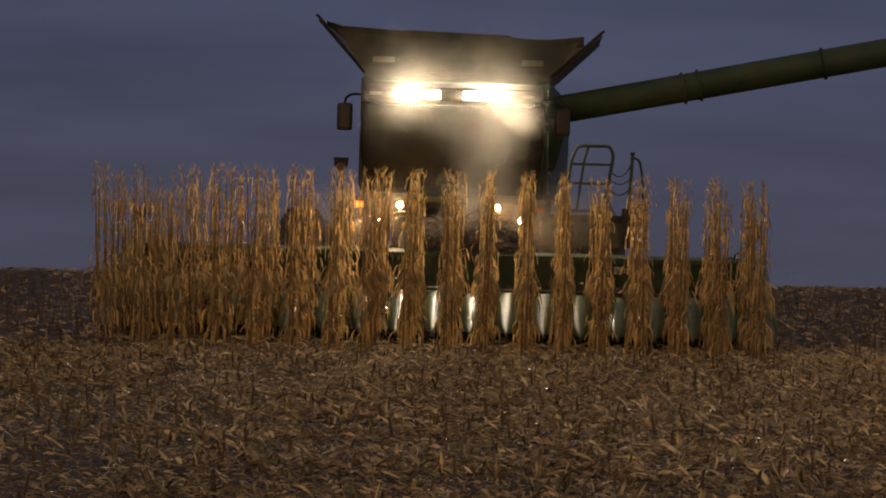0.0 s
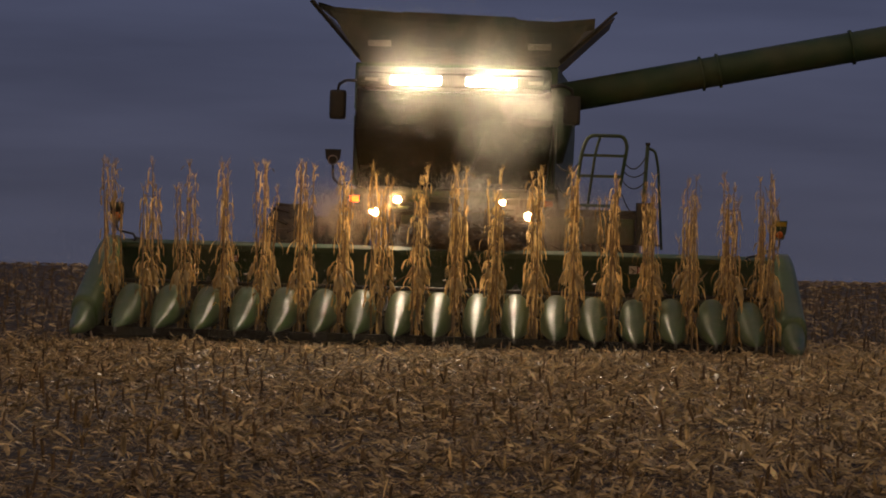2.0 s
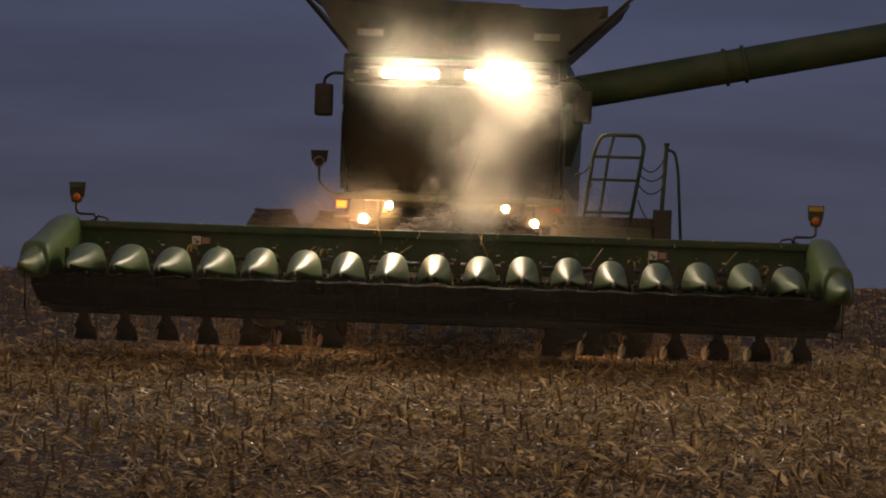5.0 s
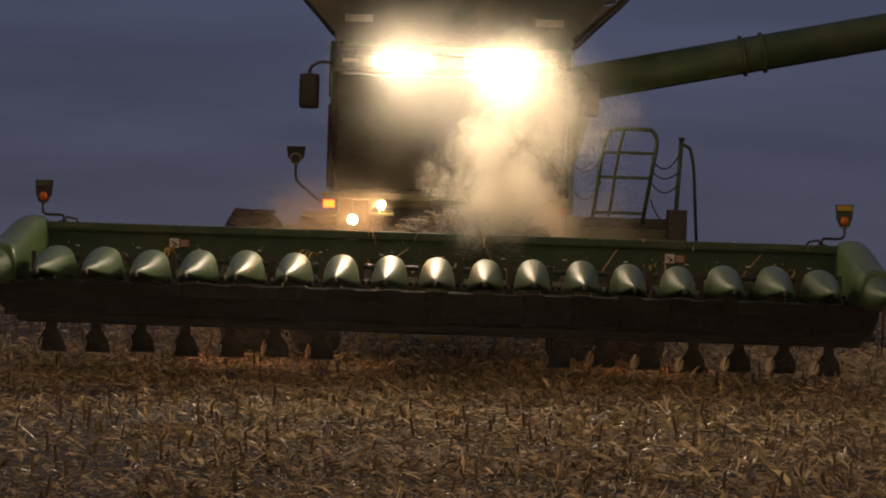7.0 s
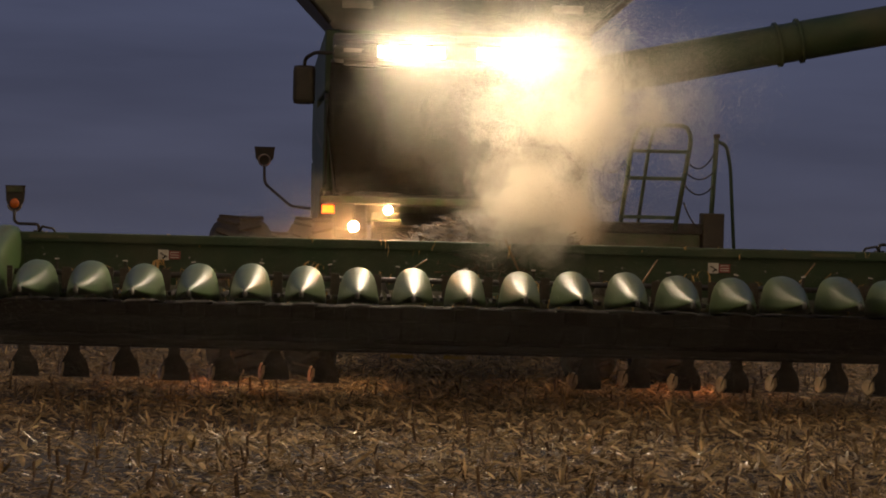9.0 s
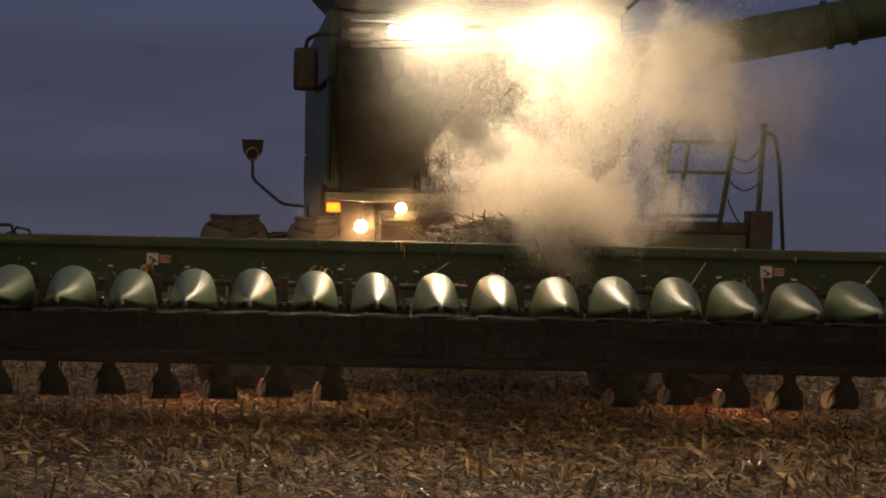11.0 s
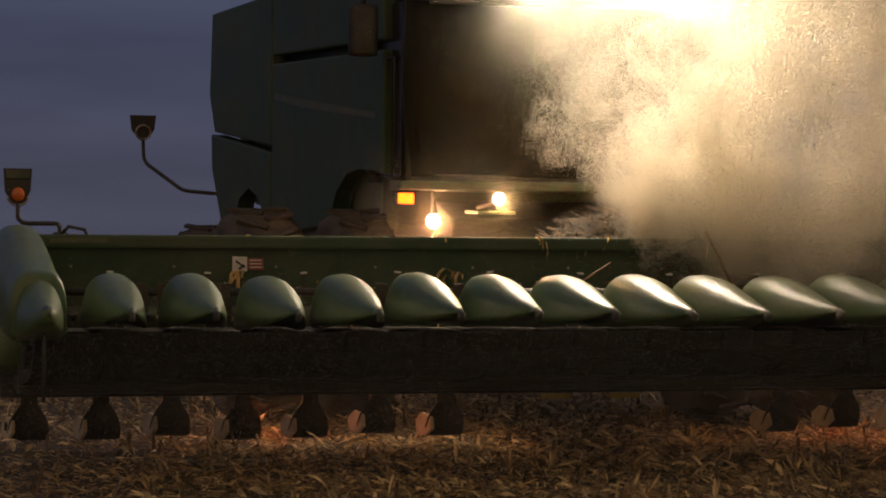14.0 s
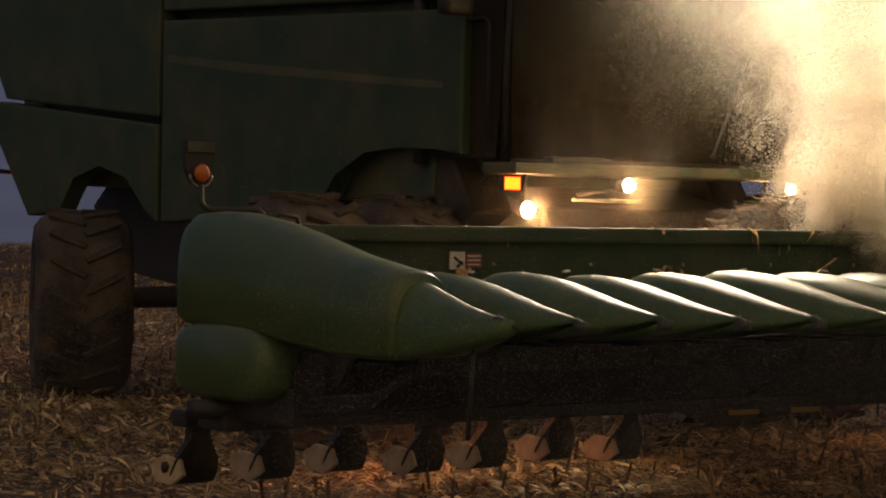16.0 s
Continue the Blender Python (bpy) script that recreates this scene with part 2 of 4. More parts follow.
def slab(name, mat, parent, outline, x0, x1, bevel=0.02, label=""):
    """A profile in y and z, drawn out from x0 to x1."""
    bm = bmesh.new()
    a = [bm.verts.new((x0, y, z)) for y, z in outline]
    b = [bm.verts.new((x1, y, z)) for y, z in outline]
    bm.faces.new(a[::-1])
    bm.faces.new(b)
    for i in range(len(a)):
        j = (i + 1) % len(a)
        bm.faces.new((a[i], a[j], b[j], b[i]))
    if bevel:
        bmesh.ops.bevel(bm, geom=list(bm.edges), offset=bevel, segments=3, affect="EDGES", profile=0.6)
    return part(name, bm, mat, parent, label)


def loft(bm, rings, closed=True):
    rings = [[bm.verts.new(p) for p in r] for r in rings]
    n = len(rings[0])
    for r, s in zip(rings, rings[1:]):
        for k in range(n if closed else n - 1):
            bm.faces.new((r[k], r[(k + 1) % n], s[(k + 1) % n], s[k]))
    bm.faces.new(rings[0][::-1])
    bm.faces.new(rings[-1])


def from_arrays(name, verts, faces, mat, smooth=False):
    me = bpy.data.meshes.new(name)
    me.from_pydata(verts, [], faces)
    me.materials.append(mat)
    if smooth:
        me.polygons.foreach_set("use_smooth", [True] * len(me.polygons))
    return me


# ---- the field ----
def ground_height(x, y):
    """Flat near the camera, falling away beyond a crest."""
    far = max(0.0, y - CREST)
    return -0.0009 * far * min(far, 60) - 0.02 * max(0.0, far - 60) + 0.03 * noise.noise(Vector((x * 0.16, y * 0.16, 3.0)))


def build_ground():
    ys = [-80, -40, -15, 0, 6] + [10 + 0.5 * i for i in range(61)] + [42 + 2 * i for i in range(40)] + [130, 170, 240, 400, 700, 1200]
    xs = [-500, -250, -120, -60, -35] + [-24 + 0.8 * i for i in range(61)] + [35, 60, 120, 250, 500]
    verts = [(x, y, ground_height(x, y)) for y in ys for x in xs]
    n = len(xs)
    faces = [(j * n + i, j * n + i + 1, (j + 1) * n + i + 1, (j + 1) * n + i) for j in range(len(ys) - 1) for i in range(n - 1)]
    return tagged(new("ground", from_arrays("ground", verts, faces, SOIL, True)), "bare dark field soil under corn stubble", "ground", kind="structure")


def strips(places, rng, length, width, lift, flat):
    """Curled dry strips: each three quads long, lying or standing a little."""
    verts, faces = [], []
    for x, y in places:
        l, w = rng.uniform(*length), rng.uniform(*width)
        a = rng.uniform(0, 2 * math.pi)
        dx, dy = math.cos(a), math.sin(a)
        up, sway = rng.random() ** 2 * lift, rng.uniform(-0.6, 0.6)
        curl, roll = rng.uniform(-0.4, 1.0), rng.uniform(-0.9, 0.9)
        z = ground_height(x, y) + rng.uniform(0.005, flat)
        base = len(verts)
        for k in range(4):
            s = k / 3
            half = w * (0.55 + 0.9 * s * (1 - s) * 2) * 0.5 * (0.25 if k == 3 else 1)
            h = z + l * (up * s + curl * s * (1 - s) * 0.6)
            tip = half * math.sin(roll + s)
            bow = sway * l * s * s
            cx, cy = x + dx * l * s - dy * bow, y + dy * l * s + dx * bow
            verts += [(cx - dy * half, cy + dx * half, max(h - tip, z - 0.01)), (cx + dy * half, cy - dx * half, max(h + tip, z - 0.01))]
        faces += [(base + 2 * k, base + 2 * k + 1, base + 2 * k + 3, base + 2 * k + 2) for k in range(3)]
    return verts, faces


def scatter(rng, y0, y1, density):
    out = []
    half0 = lambda y: 0.2 * y + 1.2
    total = int(density * (y1 - y0) * (half0(y0) + half0(y1)))
    for _ in range(total):
        y = rng.uniform(y0, y1)
        if rng.random() > 0.42 + 1.5 * noise.noise(Vector((y * 0.9, 7.0, 0.0))) + 0.5 * noise.noise(Vector((y * 2.2, y * 0.1, 4.0))):
            if rng.random() < 0.55:
                continue
        # sparser to the left, so the ground darkens there as its light does
        across = rng.uniform(-1, 1)
        if rng.random() < 0.8 + 0.3 * across:
            out.append((across * half0(y) + (1.2 if y < 22 else 0.5), y))
    return out


def build_husks():
    """Pale torn husks on top of the rest, thicker rightward to paint the brighter light there."""
    rng = random.Random(14)
    verts, faces = [], []

    def put(places, *how):
        v, f = strips(places, rng, *how)
        base = len(verts)
        verts.extend(v)
        faces.extend(tuple(i + base for i in q) for q in f)

    def thinned(places):
        return [(x, y) for x, y in places if rng.random() < 0.5 + 0.42 * x / (0.2 * y)
                and noise.noise(Vector((x * 0.5, y * 1.6, 3.0))) + 0.35 * rng.random() > -0.05]

    put(thinned(scatter(rng, 13, 20, 100)), (0.05, 0.15), (0.012, 0.03), 0.5, 0.06)
    put(thinned(scatter(rng, 20, 27, 150)), (0.06, 0.17), (0.013, 0.033), 0.5, 0.06)
    put(thinned(scatter(rng, 27, 34, 130)), (0.07, 0.2), (0.014, 0.036), 0.5, 0.06)
    # extra pale husks stand in for the lamplit patch right of the corn
    put([(rng.uniform(4.5, 8.5), rng.gauss(29.6, 0.9)) for _ in range(2200)], (0.08, 0.22), (0.01, 0.03), 0.8, 0.08)
    for _ in range(420):   # torn clumps, more of them to the right, in place of its brighter light
        y = 16.5 + 14.5 * rng.random()
        x = (2 * max(rng.random(), rng.random()) - 1) * (0.2 * y + 1.0) + 0.4
        put([(x + rng.gauss(0, 0.12), y + rng.gauss(0, 0.05)) for _ in range(rng.randrange(6, 15))], (0.07, 0.17), (0.012, 0.032), 0.9, 0.09)
    ob = new("corn_husks", from_arrays("corn_husks", verts, faces, PALE_HUSK))
    tagged(ob, "pale torn corn husks lying on the residue", "crop residue", kind="stuff")


def build_residue():
    rng = random.Random(4)
    verts, faces = [], []

    def put(places, *how):
        v, f = strips(places, rng, *how)
        base = len(verts)
        verts.extend(v)
        faces.extend(tuple(i + base for i in q) for q in f)

    put(scatter(rng, 13, 22, 760), (0.03, 0.13), (0.003, 0.013), 0.6, 0.05)
    put(scatter(rng, 13, 24, 14), (0.1, 0.2), (0.014, 0.032), 0.7, 0.07)
    for x, y in scatter(rng, 13, 30, 2.6):
        lean = rng.uniform(0, 6.28)
        for _ in range(rng.randrange(5, 10)):
            a, up, l, w = lean + rng.gauss(0, 0.5), rng.uniform(0.3, 1.3), rng.uniform(0.08, 0.2), rng.uniform(0.006, 0.016)
            d = Vector((math.cos(a) * math.cos(up), math.sin(a) * math.cos(up), math.sin(up)))
            s = Vector((-math.sin(a), math.cos(a), 0)) * w
            p = Vector((x, y, ground_height(x, y) + 0.02))
            base = len(verts)
            verts.extend(tuple(q) for q in (p - s * 0.4, p + s * 0.4, p + d * l * 0.6 + s, p + d * l * 0.6 - s, p + d * l + s * 0.2, p + d * l - s * 0.2))
            faces.extend(((base, base + 1, base + 2, base + 3), (base + 3, base + 2, base + 4, base + 5)))
    for yb, thick in ((15.2, 0.12), (17.3, 0.2), (19.6, 0.16), (21.4, 0.25), (23.6, 0.2), (25.3, 0.3), (27.2, 0.22), (29.2, 0.35)):
        wide = 0.2 * yb + 1.4   # loose windrows of pale husks across the way
        lay = [(rng.uniform(-wide, wide + 0.8), rng.gauss(0, thick)) for _ in range(int(wide * 900 * thick / 0.2))]
        put([(x, yb + dy + 0.18 * math.sin(0.8 * x + yb) + 0.1 * math.sin(2.3 * x)) for x, dy in lay if math.sin(1.1 * x + 3 * yb) > -0.55], (0.05, 0.17), (0.006, 0.02), 0.7, 0.07)
    put(scatter(rng, 22, 32, 480), (0.04, 0.16), (0.004, 0.017), 0.6, 0.05)
    put(scatter(rng, 32, 48, 40), (0.08, 0.24), (0.012, 0.04), 0.5, 0.05)
    put(scatter(rng, 48, 82, 9), (0.1, 0.3), (0.02, 0.06), 0.4, 0.04)
    ob = new("corn_residue", from_arrays("corn_residue", verts, faces, RESIDUE))
    build_husks()
    tagged(ob, "dry tan corn husks and leaf scraps strewn on soil", "crop residue", kind="stuff")


def build_stubble():
    """Cut stems in rows across the way of the machine."""
    rng = random.Random(9)
    verts, faces = [], []

    def stub(x, y, h):
        z, r = ground_height(x, y), rng.uniform(0.009, 0.015)
        lx, ly = rng.gauss(0, 0.16) * h, rng.gauss(0, 0.16) * h
        base = len(verts)
        for s, zz in ((1.15, z - 0.02), (0.9, z + h)):
            for k in range(5):
                a = 2 * math.pi * k / 5
                up = (zz > z) * 1.0
                verts.append((x + lx * up + math.cos(a) * r * s, y + ly * up + math.sin(a) * r * s, zz + up * math.cos(a) * r))
        faces.extend((base + k, base + (k + 1) % 5, base + 5 + (k + 1) % 5, base + 5 + k) for k in range(5))
        faces.append(tuple(base + 5 + k for k in range(5)))

    y = 13.4
    while y < 30.2:
        half = 0.2 * y + 1.6
        x = -half
        while x < half + 1.5:
            if rng.random() < 0.36:
                stub(x + rng.gauss(0, 0.03), y + 0.04 * x + rng.gauss(0, 0.04), rng.uniform(0.07, 0.2))
            x += 0.19
        y += 0.508
    for k in range(-14, 34):
        y = 31.4
        while y < 56:
            if rng.random() < 0.5 and not (-1 < k < 18 and y < 36):
                stub((k - 8.5) * 0.508 + 0.05 * (y - 31) + rng.gauss(0, 0.03), y, rng.uniform(0.12, 0.28))
            y += 0.3
    ob = new("corn_stubble", from_arrays("corn_stubble", verts, faces, STUB))
    tagged(ob, "short brown cut corn stems standing in rows", "stubble", kind="stuff")


# ---- standing corn, the last of the rows ----
def leaf_strip(bm, root, a, length, width, rise, rng, limp=1.0):
    """A dry blade that leaves the stem, bends over and hangs."""
    out, side = Vector((math.cos(a), math.sin(a), 0)), Vector((-math.sin(a), math.cos(a), 0))
    p, prev = Vector(root), None
    tilt, twist = rise, rng.uniform(-1.1, 1.1)
    n = 7
    fall = rng.uniform(0.35, 0.95) * limp
    for k in range(n + 1):
        s = k / n
        w = width * (0.35 + 1.4 * math.sqrt(max(0.0, s * (1 - s)))) * (0.3 if k == n else 1) * 0.5
        t = twist * s * 4
        across = side * math.cos(t) + (out * math.sin(t))
        v = [bm.verts.new(p - across * w), bm.verts.new(p + across * w + out * 0.2 * w)]
        if prev:
            bm.faces.new((prev[0], prev[1], v[1], v[0]))
        prev = v
        step = length / n
        p = p + (out * math.cos(tilt) + Vector((0, 0, 1)) * math.sin(tilt)) * step + side * rng.gauss(0, 0.012)
        tilt = max(-1.5, tilt - fall * rng.uniform(0.6, 1.4))


def corn_meshes(seed):
    rng = random.Random(seed)
    h = rng.uniform(1.98, 2.4)
    bend = rng.uniform(-0.03, 0.03), rng.uniform(-0.03, 0.03)
    at = lambda z: Vector((bend[0] * (z / h) ** 2, bend[1] * (z / h) ** 2, z))
    stem, leaves, ear = bmesh.new(), bmesh.new(), bmesh.new()
    zs = [-0.05, 0.5, 1.0, 1.5, h - 0.2, h]
    add_tube(stem, [at(z) for z in zs], [0.014, 0.013, 0.012, 0.01, 0.006, 0.003], 6)
    z, a = 0.22, rng.uniform(0, 6.28)
    while z < h - 0.12:
        low = z / h
        leaf_strip(leaves, at(z), a, rng.uniform(0.3, 0.62) * (1.05 - 0.5 * low), rng.uniform(0.02, 0.046), rng.uniform(0.3, 1.3), rng, rng.uniform(0.6, 1.3))
        if rng.random() < 0.55:
            leaf_strip(leaves, at(z + 0.03), a + 2.2, rng.uniform(0.16, 0.4), rng.uniform(0.02, 0.045), rng.uniform(-1.2, 0.6), rng)
        z += rng.uniform(0.07, 0.12)
        a += math.pi + rng.gauss(0, 0.5)
    for _ in range(8):
        leaf_strip(leaves, at(h - 0.1), rng.uniform(0, 6.28), rng.uniform(0.1, 0.24), 0.011, rng.uniform(1.0, 1.5), rng, 0.22)
    for v in leaves.verts:   # the dry leaves hang close, closest at the top
        close = 0.7 - 0.2 * min(1.0, max(0.0, (v.co.z - 0.7) / 0.7))
        v.co.x, v.co.y = v.co.x * close, v.co.y * close
    ez, ea = rng.uniform(0.85, 1.1), rng.uniform(0, 6.28)
    d = Vector((math.cos(ea) * 0.5, math.sin(ea) * 0.5, -0.87))
    p = at(ez) + Vector((math.cos(ea), math.sin(ea), 0.25)) * 0.05
    add_tube(ear, [p + d * s for s in (0, 0.03, 0.09, 0.16, 0.22)], [0.014, 0.026, 0.03, 0.024, 0.006], 7)
    for _ in range(3):
        leaf_strip(ear, p + d * 0.02, ea + rng.uniform(-1.2, 1.2), rng.uniform(0.16, 0.26), 0.04, -0.7, rng)
    out = []
    for name, bm, mat in (("stem", stem, STEM), ("leaves", leaves, LEAF), ("ear", ear, EAR)):
        me = bpy.data.meshes.new(name)
        bm.to_mesh(me)
        bm.free()
        me.materials.append(mat)
        out.append(me)
    return out


CORN = []  # each plant with its root and the time at which the rollers take it
ROWS = drive_pose(0.04, 30.69, -2.79)


def plant_corn():
    rng = random.Random(21)
    kinds = [corn_meshes(100 + i) for i in range(9)]
    tips = [(row[2], row[0]) for row in DRIVE_ROWS if row[0] <= 4]
    for k in range(18):
        x = (k - 8.5) * 0.508
        for j in range(16):
            y = 0.06 - 0.05 * x + j * 0.225 + rng.gauss(0, 0.035)
            at = ROWS @ Vector((x + rng.gauss(0, 0.025), y, 0))
            stem, leaves, ear = kinds[rng.randrange(len(kinds))]
            plant = new("corn_plant", stem)
            shared("leaves", leaves, plant, Matrix())
            shared("ear", ear, plant, Matrix())
            tagged(plant, "dry golden corn plant with hanging leaves", "corn plant", "last standing corn rows")
            reach = at.y - THROAT + rng.uniform(-0.12, 0.12)
            taken = next((t0 + (y0 - reach) / (y0 - y1) * (t1 - t0) for (y0, t0), (y1, t1) in zip(tips, tips[1:]) if y0 >= reach >= y1), 0.0)
            CORN.append((plant, at, rng.uniform(0, 360), rng.gauss(0, 1.2), rng.gauss(0, 1.2), taken))


def corn_motions():
    for plant, at, turn, lx, ly, taken in CORN:
        up = lambda sink, lean, on=0.0: pose(at.x, at.y + on, ground_height(at.x, at.y) - sink, lx - lean, ly, 0) @ pose(0, 0, 0, 0, 0, turn)
        if taken <= 0.05:
            walk(plant, [(0, up(1.9, 12)), (16, up(1.9, 12))])
        else:
            t = max(0.1, min(taken, 2.95))
            walk(plant, [(0, up(0, 0)), (t, up(0, 0)), (t + 0.27, up(0.75, 3, -0.1)), (t + 0.6, up(1.93, 10, -0.1)), (16, up(1.93, 10, -0.1))])


# ---- corn header: built raised, snout tips at y = 0 ----
PITCH = 0.508


def half_ring(x, y, half, low, top, n=10, full=0.75, wide=1.0):
    """A domed section: flat below, rounded above."""
    pts = [(x + half * math.copysign(abs(math.cos(math.pi * k / n)) ** wide, math.cos(math.pi * k / n)), y, low + (top - low) * max(0.0, math.sin(math.pi * k / n)) ** full) for k in range(n + 1)]
    return pts + [(x - half * 0.8, y, low - 0.03), (x + half * 0.8, y, low - 0.03)]


def bell_ring(x, y, half, low, top):
    """A hooded section: flat crown, round shoulders, sides that flare to the skirt."""
    side = ((1.0, 0.0), (0.97, 0.25), (0.89, 0.52), (0.77, 0.74), (0.61, 0.88), (0.42, 0.965), (0.21, 1.005))
    pts = [(x + half * a, y, low + (top - low) * b) for a, b in side]
    pts += [(x, y, low + (top - low) * 1.02)] + [(x - half * a, y, low + (top - low) * b) for a, b in side[::-1]]
    return pts + [(x - half * 0.6, y, low + 0.03), (x + half * 0.6, y, low + 0.03)]


def snout_mesh():
    bm = bmesh.new()
    # y, half width, underside, crown
    shape = ((0.03, 0.012, 1.168, 1.188), (0.12, 0.04, 1.15, 1.202), (0.3, 0.09, 1.115, 1.232), (0.55, 0.146, 1.075, 1.284), (0.8, 0.182, 1.045, 1.336), (1.0, 0.196, 1.03, 1.365),
             (1.2, 0.198, 1.025, 1.378), (1.38, 0.19, 1.03, 1.37), (1.5, 0.165, 1.05, 1.335), (1.56, 0.1, 1.08, 1.25))
    loft(bm, [bell_ring(0, *s) for s in shape])
    return part("snout", bm, SNOUT_GREEN, smooth=True)


def build_header():
    hdr = tagged(new("corn_header"), "wide green eighteen-row corn header with dusty pointed snouts", "corn header")
    # back sheet: top beam, sloping panel, trough
    slab("back_sheet", GREEN, hdr, [(2.62, 1.3), (2.6, 1.56), (2.68, 1.56), (2.72, 1.3), (2.74, 0.9), (2.66, 0.9)], -4.62, 4.62, 0.008)
    bm = bmesh.new()
    add_box(bm, -4.66, 4.66, 2.54, 2.74, 1.53, 1.625, 0.02)
    part("top_beam", bm, GREEN, hdr)
    slab("trough", DARK_GREEN, hdr, [(2.68, 1.02), (2.5, 0.86), (2.15, 0.84), (1.98, 0.98), (1.98, 0.92), (2.12, 0.76), (2.55, 0.78), (2.74, 0.95)], -4.6, 4.6, 0)
    tube("cross_auger", DARK_GREEN, hdr, [(-4.5, 2.33, 1.04), (4.5, 2.33, 1.04)], 0.09, 14)
    for side in (-1, 1):
        verts, faces = [], []
        n = 150
        for i in range(n + 1):
            a, x = i * 0.42 * side, side * (0.5 + 4.0 * i / n)
            for r in (0.09, 0.2):
                verts.append((x, 2.33 + r * math.cos(a), 1.04 + r * math.sin(a)))
        faces = [(2 * i, 2 * i + 1, 2 * i + 3, 2 * i + 2) for i in range(n)]
        shared("auger_flight", from_arrays("auger_flight", verts, faces, STEEL), hdr, Matrix())
    tube("deck_bar", BLACK, hdr, [(-4.6, 1.98, 1.24), (4.6, 1.98, 1.24)], 0.028, 8)
    boxed("lower_beam", BLACK, hdr, -4.62, 4.62, 1.75, 2.75, 0.56, 0.76, 0.03)
    boxed("skid_beam", BLACK, hdr, -4.7, 4.68, 2.3, 2.62, 0.5, 0.6, 0.02)
    # stands in for the row decks, stopping light between the snouts
    boxed("deck_light_stop", DECK, hdr, -4.6, 4.6, 1.5, 2.1, 0.965, 0.99, 0.005)
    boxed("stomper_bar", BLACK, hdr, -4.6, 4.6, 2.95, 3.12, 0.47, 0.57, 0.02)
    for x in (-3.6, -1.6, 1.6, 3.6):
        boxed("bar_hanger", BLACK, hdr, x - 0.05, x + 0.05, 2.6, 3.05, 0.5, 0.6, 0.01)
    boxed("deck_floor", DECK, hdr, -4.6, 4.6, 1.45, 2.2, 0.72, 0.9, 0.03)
    # added dark sheet across the row units, in place of the shade there
    slab("dark_belly_sheet", DECK, hdr, [(0.55, 1.02), (0.62, 0.9), (1.0, 0.71), (1.8, 0.62), (2.1, 0.7), (1.0, 0.78), (0.66, 0.93), (0.58, 1.02)], -4.6, 4.6, 0)
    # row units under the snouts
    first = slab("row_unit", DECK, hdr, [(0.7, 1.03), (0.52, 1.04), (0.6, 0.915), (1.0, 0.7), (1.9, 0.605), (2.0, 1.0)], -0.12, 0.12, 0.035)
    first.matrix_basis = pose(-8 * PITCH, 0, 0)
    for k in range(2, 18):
        shared("row_unit", first.data, hdr, pose((k - 9) * PITCH, 0, 0))
    bm = bmesh.new()
    add_box(bm, -0.045, 0.045, 1.5, 1.52, 1.1, 1.31, 0.006)
    flap = part("ear_flap", bm, RUBBER, hdr)
    flap.matrix_basis = pose(-8.5 * PITCH - 0.075, 0, 0)
    for k in range(18):
        for s in (-0.075, 0.075):
            if k or s > 0:
                shared("ear_flap", flap.data, hdr, pose((k - 8.5) * PITCH + s, 0.02 * (k % 3), 0, 0, 0, 4 * (k % 4 - 1.5)))
    bm = bmesh.new()
    add_box(bm, -0.018, 0.018, 1.4, 2.1, 1.06, 1.1, 0.006)
    plate = part("deck_plate", bm, DECK, hdr)
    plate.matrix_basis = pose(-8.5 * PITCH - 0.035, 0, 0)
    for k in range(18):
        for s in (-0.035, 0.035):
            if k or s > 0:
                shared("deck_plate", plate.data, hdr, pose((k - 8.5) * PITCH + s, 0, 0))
    # snouts
    one = snout_mesh()
    one.parent = hdr
    one.matrix_basis = pose(-8 * PITCH, 0, 0)
    bm = bmesh.new()
    loft(bm, [half_ring(0, y, h, a, b, 6) for y, h, a, b in ((-0.05, 0.006, 1.158, 1.17), (0.0, 0.012, 1.15, 1.182), (0.045, 0.022, 1.143, 1.194))])
    tip = part("snout_tip", bm, TANK, one, "worn dark snout tip", smooth=True)
    for k in range(2, 18):
        s = shared("snout", one.data, hdr, pose((k - 9) * PITCH, 0.012 * math.sin(k * 2.1), 0.008 * math.sin(k * 1.3), 0.5 * math.sin(k * 1.7), 0, 0.8 * math.sin(k * 3.1)))
        tagged(shared("snout_tip", tip.data, s, Matrix()), "worn dark snout tip")
    # small pale clips and bolts on the deck bar and the back sheet
    bm = bmesh.new()
    add_box(bm, -0.022, 0.022, -0.01, 0.01, -0.006, 0.006, 0)
    clip = part("clip", bm, WHITE, hdr, "pale metal clip")
    clip.matrix_basis = pose(-3.99, 2.0, 1.375)
    for k in range(1, 13):
        shared("clip", clip.data, hdr, pose(-3.99 + 0.67 * k, 2.0, 1.375 + 0.006 * math.sin(k * 5), 0, 8 * math.sin(k * 2.7), 0))
    bm = bmesh.new()
    add_box(bm, -0.012, 0.012, -0.008, 0.008, -0.13, 0.0, 0)
    post = part("clip_post", bm, BLACK, hdr)
    post.matrix_basis = pose(-3.99, 2.0, 1.372)
    for k in range(1, 13):
        shared("clip_post", post.data, hdr, pose(-3.99 + 0.67 * k, 2.0, 1.372))
    bm = bmesh.new()
    bmesh.ops.create_uvsphere(bm, u_segments=6, v_segments=4, radius=0.012)
    bolt = part("bolt", bm, STEEL, hdr)
    bolt.matrix_basis = pose(-4.2, 2.6, 1.4)
    for k in range(1, 24):
        shared("bolt", bolt.data, hdr, pose(-4.2 + k * 0.365, 2.6, 1.4 - 0.12 * (k % 2)))
